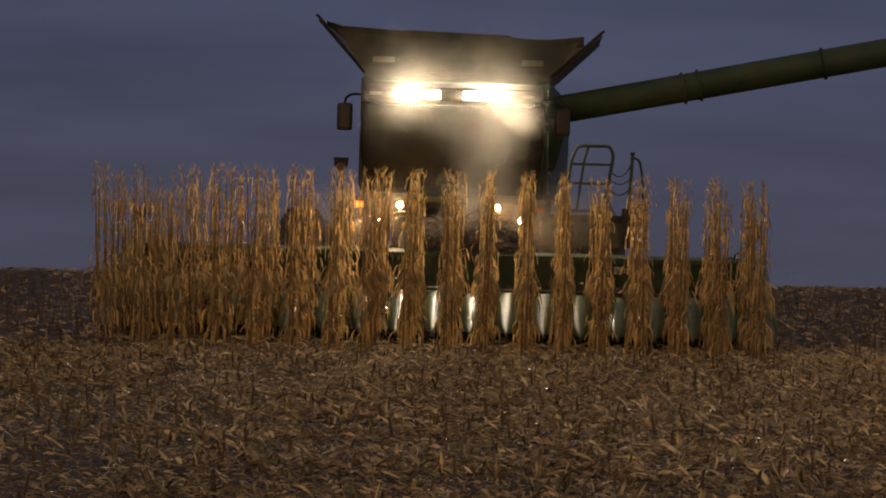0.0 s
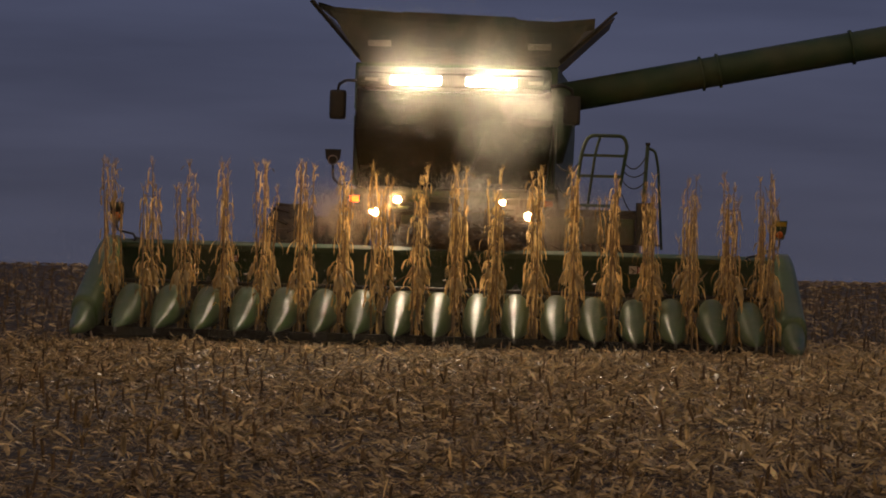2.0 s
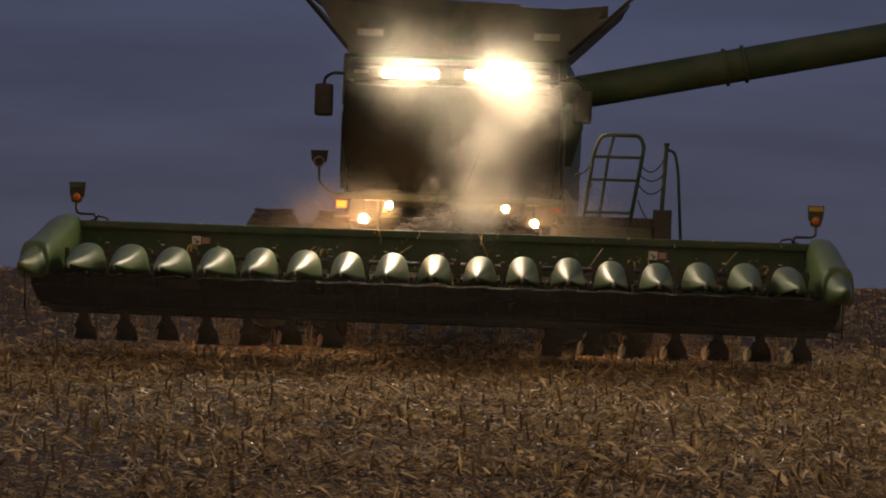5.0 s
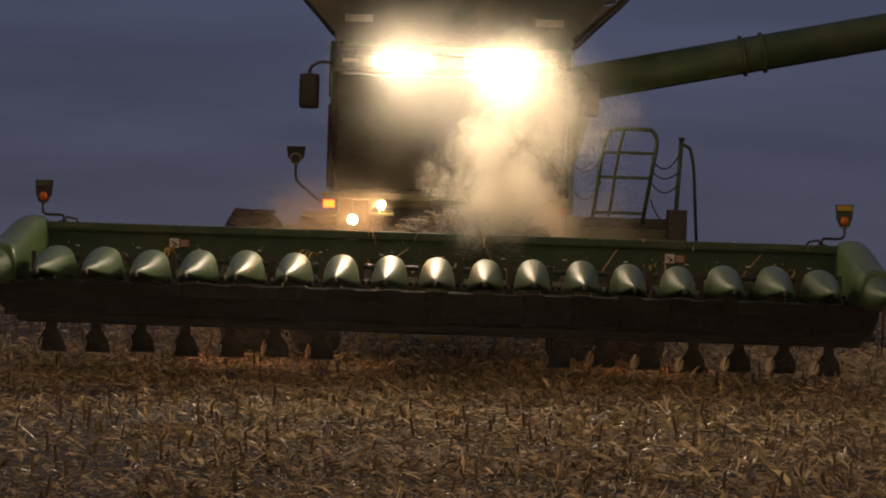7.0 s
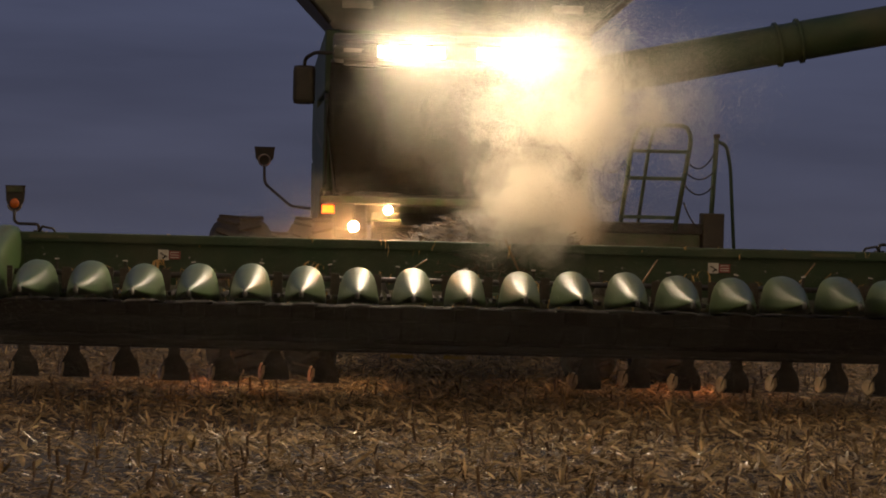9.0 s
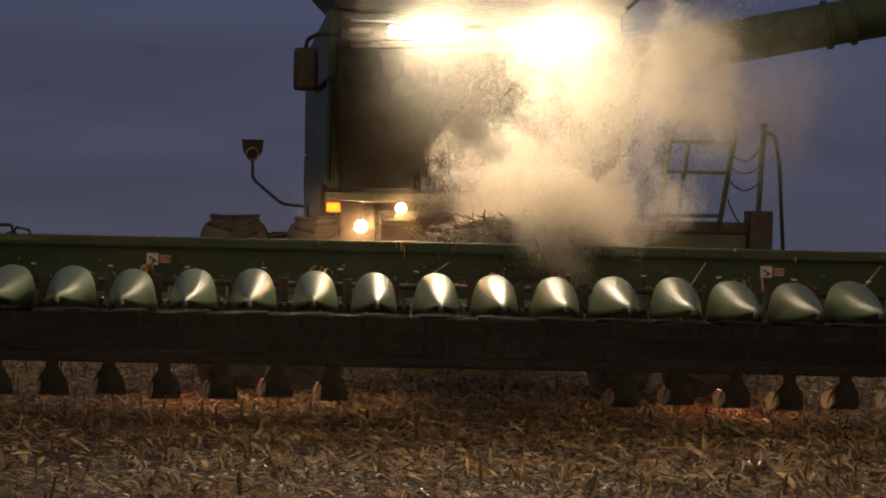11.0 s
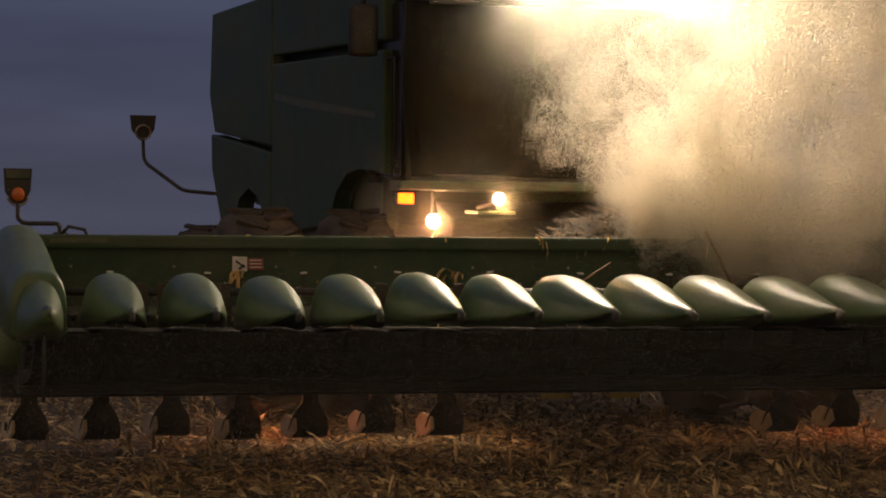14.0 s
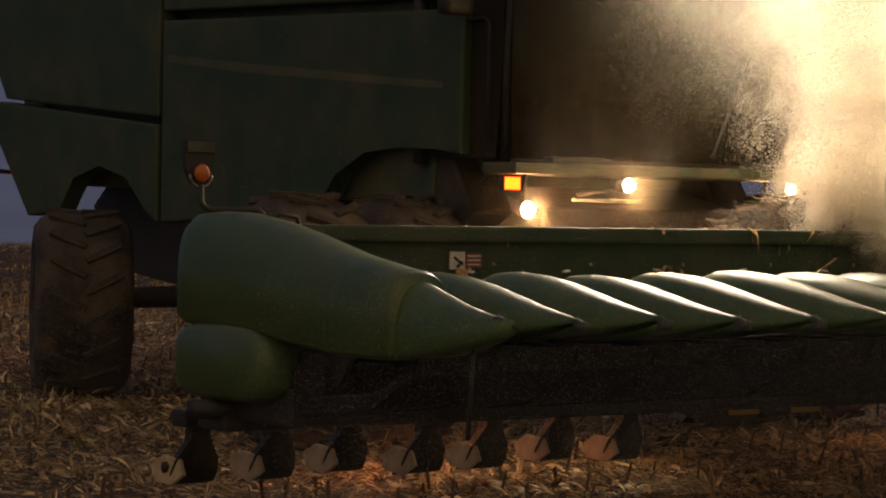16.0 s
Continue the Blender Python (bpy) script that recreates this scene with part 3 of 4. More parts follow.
    # warning labels on the back sheet
    for x in (-3.0, 2.57):
        boxed("warning_label", WHITE, hdr, x - 0.055, x + 0.05, 2.59, 2.606, 1.37, 1.475, 0, "white warning label with a dark pictogram")
        boxed("label_panel", RED_LABEL, hdr, x + 0.055, x + 0.17, 2.59, 2.606, 1.38, 1.465, 0, "faded red label panel")
        bm = bmesh.new()
        add_box(bm, -0.04, 0.04, -0.004, 0, -0.006, 0.008, 0, pose(x, 2.588, 1.42, 0, 35, 0))
        add_box(bm, -0.025, 0.025, -0.004, 0, -0.008, 0.008, 0, pose(x + 0.01, 2.588, 1.4, 0, -40, 0))
        part("pictogram", bm, BLACK, hdr)
        bm = bmesh.new()
        for z in (1.395, 1.42, 1.445):
            add_box(bm, x + 0.068, x + 0.155, 2.585, 2.589, z, z + 0.008, 0)
        part("label_lines", bm, WHITE, hdr)
    for x0, x1 in ((-4.35, -3.95), (3.55, 4.0)):
        boxed("yellow_stripe", STRIPE, hdr, x0, x1, 2.53, 2.539, 1.565, 1.6, 0, "thin yellow safety stripe")
    # end dividers
    for side in (-1, 1):
        x = side * 4.575
        bm = bmesh.new()
        # y, half width, underside, crown
        shape = ((-0.16, 0.012, 1.16, 1.19), (-0.03, 0.055, 1.12, 1.205), (0.22, 0.11, 1.06, 1.25), (0.58, 0.155, 1.01, 1.35), (0.68, 0.165, 1.0, 1.37))
        loft(bm, [half_ring(x, *s) for s in shape])
        nose = part("divider_nose", bm, SNOUT_GREEN, hdr, smooth=True)
        tube("nose_cap", BLACK, nose, [(x, -0.2, 1.16), (x, -0.1, 1.175), (x, -0.03, 1.18)], [0.006, 0.022, 0.035], 8)
        bm = bmesh.new()
        shape = ((0.6, 0.165, 1.02, 1.375), (0.66, 0.178, 1.0, 1.405), (0.74, 0.18, 1.0, 1.41), (1.15, 0.18, 1.0, 1.475), (1.6, 0.178, 1.04, 1.575), (1.95, 0.176, 1.08, 1.64), (2.3, 0.175, 1.1, 1.685),
                 (2.55, 0.175, 1.1, 1.69), (2.72, 0.175, 1.1, 1.68), (2.8, 0.165, 1.12, 1.64), (2.83, 0.13, 1.15, 1.56))
        loft(bm, [half_ring(x, *s, n=16, full=0.5, wide=0.6) for s in shape])
        part("divider_fairing", bm, SNOUT_GREEN, hdr, smooth=True)
        bm = bmesh.new()
        loft(bm, [[(x + side * o, 2.3 + 0.52 * s * math.copysign(abs(math.cos(t)) ** 0.55, math.cos(t)), 0.88 + 0.21 * s * math.copysign(abs(math.sin(t)) ** 0.55, math.sin(t))) for t in [2 * math.pi * k / 20 for k in range(20)]] for o, s in ((-0.16, 1.0), (0.13, 1.0), (0.18, 0.94), (0.21, 0.8))])
        part("end_cover", bm, SNOUT_GREEN, hdr, smooth=True)
        tube("end_shaft", BLACK, hdr, [(x - side * 0.3, 2.4, 0.62), (x + side * 0.28, 2.4, 0.62)], [0.055, 0.055], 12)
        slab("end_plate", BLACK, hdr, [(1.2, 1.05), (1.4, 0.8), (1.9, 0.6), (2.74, 0.55), (2.74, 1.55), (2.2, 1.5)], x - side * 0.06, x - side * 0.03, 0)
        tube("tip_rod", BLACK, hdr, [(x, 0.15, 1.12), (x, 0.2, 0.62)], 0.012, 6)
        # marker light on a bent arm
        ax = side * 4.27
        arm = tube("marker_arm", BLACK, hdr, rounded([(ax, 2.68, 1.58), (ax, 2.68, 1.7), (side * 4.51, 2.86, 1.7), (side * 4.55, 2.88, 1.73), (side * 4.55, 2.88, 1.84)], 0.04), 0.016, 8)
        lx = side * 4.55
        bm = bmesh.new()
        loft(bm, [[(lx - 0.1, y, 2.09), (lx + 0.1, y, 2.09), (lx + 0.09, y, 1.93), (lx + 0.045, y, 1.84), (lx - 0.045, y, 1.84), (lx - 0.09, y, 1.93)] for y in (2.9, 2.935)])
        part("marker_plate", bm, BLACK if side < 0 else GREEN, arm, "dark marker backing plate" if side < 0 else "green and yellow marker plate")
        boxed("marker_band", YELLOW if side > 0 else DARK_GREEN, arm, lx - 0.085, lx + 0.085, 2.885, 2.898, 2.02, 2.08, 0.003)
        bm = bmesh.new()
        bmesh.ops.create_uvsphere(bm, u_segments=14, v_segments=10, radius=0.048, matrix=Matrix.Translation((lx, 2.875, 1.905)) @ Matrix.Diagonal((1, 0.6, 1.05, 1)))
        part("marker_lens", bm, AMBER_DIM, arm, "glowing orange marker lens", smooth=True)
        tube("lens_ring", STEEL, arm, [(lx + 0.07 * math.cos(a), 2.89, 1.895 + 0.07 * math.sin(a)) for a in [math.pi + math.pi * k / 10 for k in range(11)]], 0.008, 6)
        tube("arm_clamp", BLACK, arm, [(ax - 0.05, 2.66, 1.6), (ax + 0.05, 2.66, 1.6)], 0.04, 8)
        tube("hose", BLACK, hdr, [(ax, 2.62, 1.62), (ax - side * 0.05, 2.58, 1.68), (ax - side * 0.16, 2.57, 1.66), (ax - side * 0.2, 2.6, 1.58)], 0.014, 6)
    # stalk stompers below
    bm = bmesh.new()
    # a narrow shank that flares into a broad paddle, raked back
    shape = ((0.5, 0.055, 3.03), (0.4, 0.06, 3.04), (0.34, 0.1, 3.06), (0.28, 0.135, 3.08), (0.2, 0.15, 3.12), (0.14, 0.15, 3.16))
    loft(bm, [[(-h, y, z), (h, y, z), (h * 0.9, y + 0.1, z - 0.02), (-h * 0.9, y + 0.1, z - 0.02)] for z, h, y in shape])
    paddle = part("stomper", bm, RUBBER, hdr, "black rubber stalk stomper")
    bm = bmesh.new()
    a = [(0.15 * math.cos(t), 0.09 * math.sin(t)) for t in [math.pi / 3 * k + 0.2 for k in range(6)]]
    loft(bm, [[(x, y, z) for y, z in a] for x in (-0.012, 0.012)])
    bmesh.ops.transform(bm, matrix=pose(-0.14, 3.17, 0.215, 0, 8, 12), verts=bm.verts)
    shoe = part("stomper_shoe", bm, SHOE, paddle, "worn tan stomper shoe")
    tube("shoe_bolt", BLACK, paddle, [(-0.165, 3.18, 0.23), (-0.12, 3.18, 0.23)], 0.035, 6)
    places = [-4.45 + 0.515 * i for i in range(7)] + [4.45 - 0.515 * i for i in range(7)]
    paddle.matrix_basis = pose(places[0], 0, 0)
    for i, x in enumerate(places[1:]):
        p = shared("stomper", paddle.data, hdr, pose(x, 0.04 * math.sin(i * 2.3), 0.018 * math.sin(i * 1.9), 0, 0, 0))
        tagged(p, "black rubber stalk stomper")
        shared("stomper_shoe", shoe.data, p, Matrix())
    # two short yellow strips low behind the middle of the header
    for x in (-0.57, -0.03):
        boxed("yellow_strip", YELLOW, hdr, x - 0.12, x + 0.12, 2.8, 2.83, 0.42, 0.46, 0.005, "yellow strip low on the header")
    # feeder house, hinged with the header
    slab("feeder_house", DARK_GREEN, hdr, [(2.72, 0.62), (2.72, 1.42), (3.3, 1.5), (4.7, 1.62), (4.7, 0.9), (3.4, 0.6)], -0.72, 0.72, 0.03)
    return hdr


def build_heap():
    """Husks and broken stems piled over the middle of the header."""
    rng = random.Random(31)
    heap = tagged(new("husk_heap"), "pile of torn corn husks heaped over the feeder throat", "crop heap", kind="stuff")
    bm = bmesh.new()
    bmesh.ops.create_icosphere(bm, subdivisions=4, radius=1)
    for v in bm.verts:
        d = 1 + 0.16 * noise.fractal(v.co * 2.2, 1.0, 2.0, 4)
        v.co = Vector((0.32 + v.co.x * 0.9 * d, 3.08 + v.co.y * 0.4 * d, 1.4 + v.co.z * 0.42 * d))
    part("heap_core", bm, STUB, heap, smooth=False)
    verts, faces = [], []
    for _ in range(3600):
        a, u = rng.uniform(0, 6.28), rng.uniform(-0.2, 1)
        r = math.sqrt(max(0, 1 - u * u))
        c = Vector((0.32 + math.cos(a) * r * 0.92, 3.08 + math.sin(a) * r * 0.42, 1.4 + u * 0.44)) + Vector((rng.gauss(0, 0.03), rng.gauss(0, 0.03), rng.gauss(0, 0.02)))
        d = Vector((rng.gauss(0, 1), rng.gauss(0, 0.5), rng.gauss(0, 0.45))).normalized()
        s = d.orthogonal().normalized() * rng.uniform(0.002, 0.009)
        l = rng.uniform(0.12, 0.42)
        base = len(verts)
        for k in range(3):
            p = c + d * l * (k / 2 - 0.5) + Vector((0, 0, -0.04 * (k - 1) ** 2))
            verts += [tuple(p - s), tuple(p + s)]
        faces += [(base, base + 1, base + 3, base + 2), (base + 2, base + 3, base + 5, base + 4)]
    shared("husks", from_arrays("husks", verts, faces, HEAPED), heap, Matrix())
    return heap


def build_scraps():
    """Leaf scraps caught on the header."""
    rng = random.Random(77)
    ob = tagged(new("leaf_scraps"), "torn corn leaves caught along the header deck", "leaf scraps", kind="stuff")
    bm = bmesh.new()
    for _ in range(170):
        x = rng.uniform(-4.3, 4.3)
        y, z = rng.choice([(2.0, 1.27), (1.9, 1.12), (2.56, 1.63), (1.6, 1.12), (2.45, 1.3)])
        leaf_strip(bm, (x, y + rng.gauss(0, 0.03), z), rng.uniform(0, 6.28), rng.uniform(0.06, 0.22), rng.uniform(0.008, 0.022), rng.uniform(-0.4, 0.6), rng)
    for x, y in ((2.3, 2.55), (-3.05, 2.55), (3.9, 2.45), (-1.4, 2.5)):
        for _ in range(5):
            leaf_strip(bm, (x + rng.gauss(0, 0.05), y, 1.32), rng.uniform(3.5, 5.5), rng.uniform(0.2, 0.4), 0.025, rng.uniform(0.2, 1.3), rng)
    part("scraps", bm, LEAF, ob)
    for a, b in (((0.62, 2.2, 1.24), (0.42, 2.3, 1.68)), ((1.75, 2.1, 1.2), (1.95, 2.2, 1.5)), ((-0.7, 2.3, 1.2), (-0.35, 2.2, 1.45)), ((3.3, 2.2, 1.2), (3.55, 2.3, 1.5))):
        tube("broken_stem", STEM, ob, [a, b], [0.012, 0.007], 6, "snapped brown corn stem")
    return ob


# ---- combine ----
WHEELS = []


def wheel(parent, x, y, r, width, lugs):
    hub = new("wheel")
    hub.parent = parent
    hub.matrix_basis = pose(x, y, r - 0.064)
    bm = bmesh.new()
    prof = [(-0.44, 0.55), (-0.5, 0.7), (-0.49, 0.81), (-0.43, 0.89), (-0.32, 0.935), (-0.15, 0.955), (0.15, 0.955), (0.32, 0.935), (0.43, 0.89), (0.49, 0.81), (0.5, 0.7), (0.44, 0.55)]
    n = 40
    rings = [[(width * a, r * b * math.cos(2 * math.pi * k / n), r * b * math.sin(2 * math.pi * k / n)) for a, b in prof] for k in range(n)]
    vs = [[bm.verts.new(p) for p in q] for q in rings]
    for i in range(n):
        for k in range(len(prof)):
            k2 = (k + 1) % len(prof)
            bm.faces.new((vs[i][k], vs[i][k2], vs[(i + 1) % n][k2], vs[(i + 1) % n][k]))
    lug = None
    for i in range(lugs):
        for s in (-1, 1):
            a = 2 * math.pi * (i + (0.5 if s > 0 else 0)) / lugs
            m = Matrix.Rotation(a, 4, "X") @ Matrix.Rotation(radians(28 * s), 4, "Z") @ Matrix.Translation((s * width * 0.2, 0, r * 0.962))
            if lug is None:
                lb = bmesh.new()
                add_box(lb, -width * 0.2, width * 0.2, -0.03, 0.03, -r * 0.022, r * 0.022, 0.01)
                lug = part("tread_lug", lb, RUBBER, hub)
                lug.matrix_basis = m
            else:
                shared("tread_lug", lug.data, hub, m)
    part("tyre", bm, RUBBER, hub, "dusty black lugged tyre", smooth=True)
    bm = bmesh.new()
    for a0, a1, rr in ((-0.42, 0.42, 0.56), (-0.1, -0.04, 0.5)):
        add_tube(bm, [(width * a0, 0, 0), (width * a1, 0, 0)], r * rr, 28)
    part("rim", bm, YELLOW, hub, "yellow steel rim")
    WHEELS.append((hub, x, y, r))
    return hub


def lamp(parent, x, y, z, w, h, mat, name="work_lamp", depth=0.06):
    """A housing with a proud lens that glows."""
    body = boxed(name, BLACK, parent, x - w / 2 - 0.012, x + w / 2 + 0.012, y, y + depth, z - h / 2 - 0.012, z + h / 2 + 0.012, 0.006)
    boxed("lens", mat, body, x - w / 2, x + w / 2, y - 0.006, y - 0.002, z - h / 2, z + h / 2, 0)
    return body


def round_lamp(parent, x, y, z, r, mat):
    body = tube("round_lamp", BLACK, parent, [(x, y + 0.1, z), (x, y + 0.02, z), (x, y, z)], [r * 0.7, r * 1.12, r * 1.12], 18)
    tube("lens", mat, body, [(x, y - 0.004, z), (x, y - 0.03, z)], [r, r * 0.8], 18)
    return body


def build_combine():
    c = tagged(new("combine_harvester"), "dusty green combine harvester with lit work lamps driving toward camera", "combine harvester")
    c.scale = (SIZE, SIZE, SIZE)
    # chassis and side shields
    slab("chassis", BLACK, c, [(4.75, 0.75), (4.75, 1.75), (6.0, 2.0), (11.5, 2.1), (12.2, 1.6), (11.6, 1.0), (8.0, 0.7)], -0.95, 0.95, 0.03)
    slab("threshing_body", DARK_GREEN, c, [(5.5, 1.75), (5.4, 3.7), (12.3, 3.6), (12.6, 2.9), (12.2, 1.8)], -1.4, 1.4, 0.05)
    for side in (-1, 1):
        x0, x1 = side * 1.6, side * 1.78
        slab("front_shield", GREEN, c, [(4.98, 2.12), (5.3, 2.16), (5.75, 2.2), (6.2, 2.16), (6.6, 1.98), (6.85, 1.65), (9.28, 1.5), (9.3, 3.26), (4.98, 3.18)], x0, x1, 0.03)
        slab("rear_shield", GREEN, c, [(9.36, 2.42), (12.3, 2.62), (12.62, 3.05), (12.5, 3.98), (9.36, 3.98)], x0, x1, 0.03)
        slab("lower_rear_shield", GREEN, c, [(9.36, 1.5), (9.6, 1.62), (9.9, 1.92), (10.4, 2.02), (10.9, 1.9), (11.15, 1.55), (11.8, 1.5), (12.45, 2.2), (12.5, 2.6), (9.36, 2.36)], x0, x1, 0.03)
        slab("upper_shield", GREEN, c, [(4.98, 3.26), (9.3, 3.34), (9.3, 3.98), (5.1, 3.98)], x0, x1, 0.03)
        slab("stripe", STRIPE, c, [(5.2, 2.6), (8.0, 2.78), (9.2, 2.9), (9.2, 2.96), (8.0, 2.86), (5.2, 2.65)], side * 1.778, side * 1.784, 0, "faded yellow side stripe")
        slab("wheel_arch", RUBBER, c, [(5.0, 1.7), (5.3, 2.1), (5.9, 2.25), (6.5, 2.05), (6.8, 1.6), (6.4, 1.5), (5.4, 1.5)], side * 1.0, side * 1.38, 0.03)
        if side > 0:
            continue
        # rear marker on a long arm
        arm = tube("marker_arm", BLACK, c, rounded([(side * 1.6, 12.4, 1.9), (side * 2.15, 12.7, 1.95), (side * 2.56, 13.05, 2.28), (side * 2.57, 13.08, 2.56)], 0.08), 0.022, 8)
        bm = bmesh.new()
        loft(bm, [[(side * 2.57 + a, y, z) for a, z in ((-0.15, 2.82), (0.15, 2.82), (0.13, 2.65), (0.06, 2.56), (-0.06, 2.56), (-0.13, 2.65))] for y in (13.06, 13.12)])
        part("marker_plate", bm, BLACK, arm)
        tube("lens_ring", STEEL, arm, [(side * 2.57 + 0.085 * math.cos(a), 13.04, 2.62 + 0.085 * math.sin(a)) for a in [2 * math.pi * k / 16 for k in range(17)]], 0.012, 6)
        # unseen tail lamp, added to throw red on the stubble behind
        lampbody = boxed("unseen_tail_lamp", BLACK, c, side * 1.4 - 0.12, side * 1.4 + 0.12, 12.28, 12.36, 1.5, 1.62, 0.01)
        boxed("lens", RED_TAIL, lampbody, side * 1.4 - 0.1, side * 1.4 + 0.1, 12.362, 12.37, 1.51, 1.61, 0)
    for ob in list(c.children):
        if ob.name.split(".")[0] in ("front_shield", "rear_shield", "lower_rear_shield", "upper_shield", "stripe"):
            for v in ob.data.vertices:
                v.co.x = math.copysign(abs(v.co.x) - 0.26 + 0.045 * (v.co.y - 5), v.co.x)
    boxed("rear_hood", GREEN, c, -1.5, 1.5, 12.2, 12.7, 1.9, 3.7, 0.1)
    # grain tank with flared extensions
    boxed("grain_tank", GREEN, c, -1.46, 1.5, 5.3, 8.2, 3.6, 4.05, 0.04)
    base = [(-1.42, 5.06, 3.98), (1.5, 5.06, 3.98), (1.5, 8.2, 4.0), (-1.42, 8.2, 4.0)]
    rim = [(-2.2, 5.0, 4.84), (2.3, 5.0, 4.7), (2.3, 8.8, 4.8), (-2.2, 8.8, 4.84)]

    def flap(a, b, d, e, name, crown):
        """A tank side that leans out, its upper edge shaped."""
        a, b, d, e = (Vector(p) for p in (a, b, d, e))
        bm = bmesh.new()
        out = (b - a).cross(e - a).normalized() * 0.012
        prof = [(0.0, 0.08), (0.08, -0.0), (0.34, -0.02), (0.345, crown), (0.66, crown), (0.665, -0.02), (0.92, 0.0), (1.0, 0.06)] if crown else [(0.0, 0.05), (0.5, 0.03), (1.0, 0.05)]
        rings = []
        for s, up in prof:
            lo, hi = a.lerp(b, s), e.lerp(d, s) + (e - a).normalized() * up
            rings.append([lo - out, hi - out, hi + out, lo + out])
        loft(bm, rings)
        return part(name, bm, TANK, c, "dark flared grain tank extension")

    front = flap(base[0], base[1], (2.02, 5.01, 4.6), (-1.9, 5.01, 4.7), "tank_flap", 0.0)
    flap(base[1], base[2], rim[2], rim[1], "tank_flap", 0.0)
    flap(base[2], base[3], rim[3], rim[2], "tank_flap", 0.0)
    flap(base[3], base[0], rim[0], rim[3], "tank_flap", 0.0)
    bm = bmesh.new()
    loft(bm, [[(x, 5.03 + o, z0), (x, 4.97 + o, z1), (x, 4.99 + o, z1), (x, 5.05 + o, z0)] for x, z0, z1, o in ((-2.1, 4.8, 4.86, 0), (-1.85, 4.6, 4.79, 0), (-0.85, 4.5, 4.73, 0), (-0.8, 4.5, 4.745, 0), (0.85, 4.4, 4.7, 0), (0.9, 4.4, 4.67, 0), (1.3, 4.4, 4.63, 0), (2.05, 4.55, 4.71, 0))])
    part("tank_front_lip", bm, TANK, c)
    for x in (-1.17, 1.23):
        slab("tank_plate", GREY_PANEL, c, [(5.0, 4.22), (4.985, 4.31), (4.992, 4.312), (5.008, 4.222)], x - 0.17, x + 0.18, 0, "faded pale tank plate")
    for x, z in ((-2.23, 4.93), (2.33, 4.78)):
        tube("tank_corner", BLACK, c, [(x * 0.66, 5.03, 4.05), (x, 4.97, z), (x * 1.02, 4.96, z + 0.03)], [0.03, 0.025, 0.02], 6)
    # cab
    roof = slab("cab_roof", TANK, c, [(4.12, 3.58), (4.1, 3.72), (4.3, 3.88), (5.6, 3.95), (5.75, 3.7), (5.6, 3.56)], -1.42, 1.42, 0.05)
    boxed("roof_visor", BLACK, roof, -1.3, 1.3, 4.16, 4.3, 3.52, 3.8, 0.03)
    for side in (-1, 1):
        for i in range(3):
            lamp(roof, side * (0.3 + 0.25 * i), 4.09, 3.675, 0.22, 0.11, LAMP_WHITE)
        lamp(roof, side * 1.2, 4.09, 3.68, 0.2, 0.05, GREY_PANEL, "unlit_lamp")
    boxed("cab_floor", BLACK, c, -1.15, 1.15, 4.35, 5.9, 1.98, 2.12, 0.03)
    boxed("cab_back", RUBBER, c, -1.4, 1.4, 5.6, 5.7, 2.0, 3.6, 0.02)
    for side in (-1, 1):
        tube("cab_pillar", BLACK, c, [(side * 1.34, 4.66, 2.05), (side * 1.42, 4.54, 2.8), (side * 1.42, 4.52, 3.2), (side * 1.4, 4.56, 3.6)], 0.04, 8)
        tube("rear_pillar", BLACK, c, [(side * 1.45, 5.6, 2.05), (side * 1.48, 5.6, 3.6)], 0.06, 8)
        slab("side_window", GLASS, c, [(4.66, 2.1), (4.58, 2.9), (4.6, 3.56), (5.56, 3.56), (5.56, 2.1)], side * 1.43, side * 1.44, 0)
        bm = bmesh.new()
        add_tube(bm, rounded([(side * 1.48, 4.7, 2.2), (side * 1.48, 4.7, 3.1), (side * 1.48, 5.0, 3.1)], 0.08), 0.014, 6)
        part("grab_rail", bm, BLACK, c, smooth=True)
    bm = bmesh.new()
    n = 14
    loft(bm, [[(x, y, 2.1), (x * 1.08, y - 0.13, 2.9), (x * 1.06, y - 0.1, 3.56), (x * 1.06, y - 0.09, 3.56), (x * 1.08, y - 0.12, 2.9), (x, y + 0.01, 2.1)] for x, y in [(-1.36 + 2.72 * i / n, 4.3 + 0.26 * (2 * i / n - 1) ** 2) for i in range(n + 1)]])
    part("windscreen", bm, GLASS, c, "large dark curved windscreen", smooth=True)
    tube("wiper", BLACK, c, [(0.2, 4.2, 2.15), (0.5, 4.15, 2.9)], 0.008, 6)
    boxed("driver_seat", BLACK, c, -0.3, 0.3, 5.0, 5.5, 2.1, 3.0, 0.1)
    tube("steering_column", BLACK, c, [(0, 4.75, 2.1), (0, 4.85, 2.75)], 0.05, 8)
    boxed("console", BLACK, c, 0.35, 0.6, 4.7, 5.4, 2.1, 2.75, 0.05)
    # lamp shelf under the cab
    shelf = boxed("lamp_shelf", DARK_GREEN, c, -1.52, 1.52, 4.28, 4.7, 1.99, 2.07, 0.02)
    lamp(c, -1.435, 4.44, 1.922, 0.13, 0.085, LAMP_AMBER, "turn_signal")
    lamp(c, 1.435, 4.44, 1.922, 0.13, 0.085, AMBER_DIM, "turn_signal")
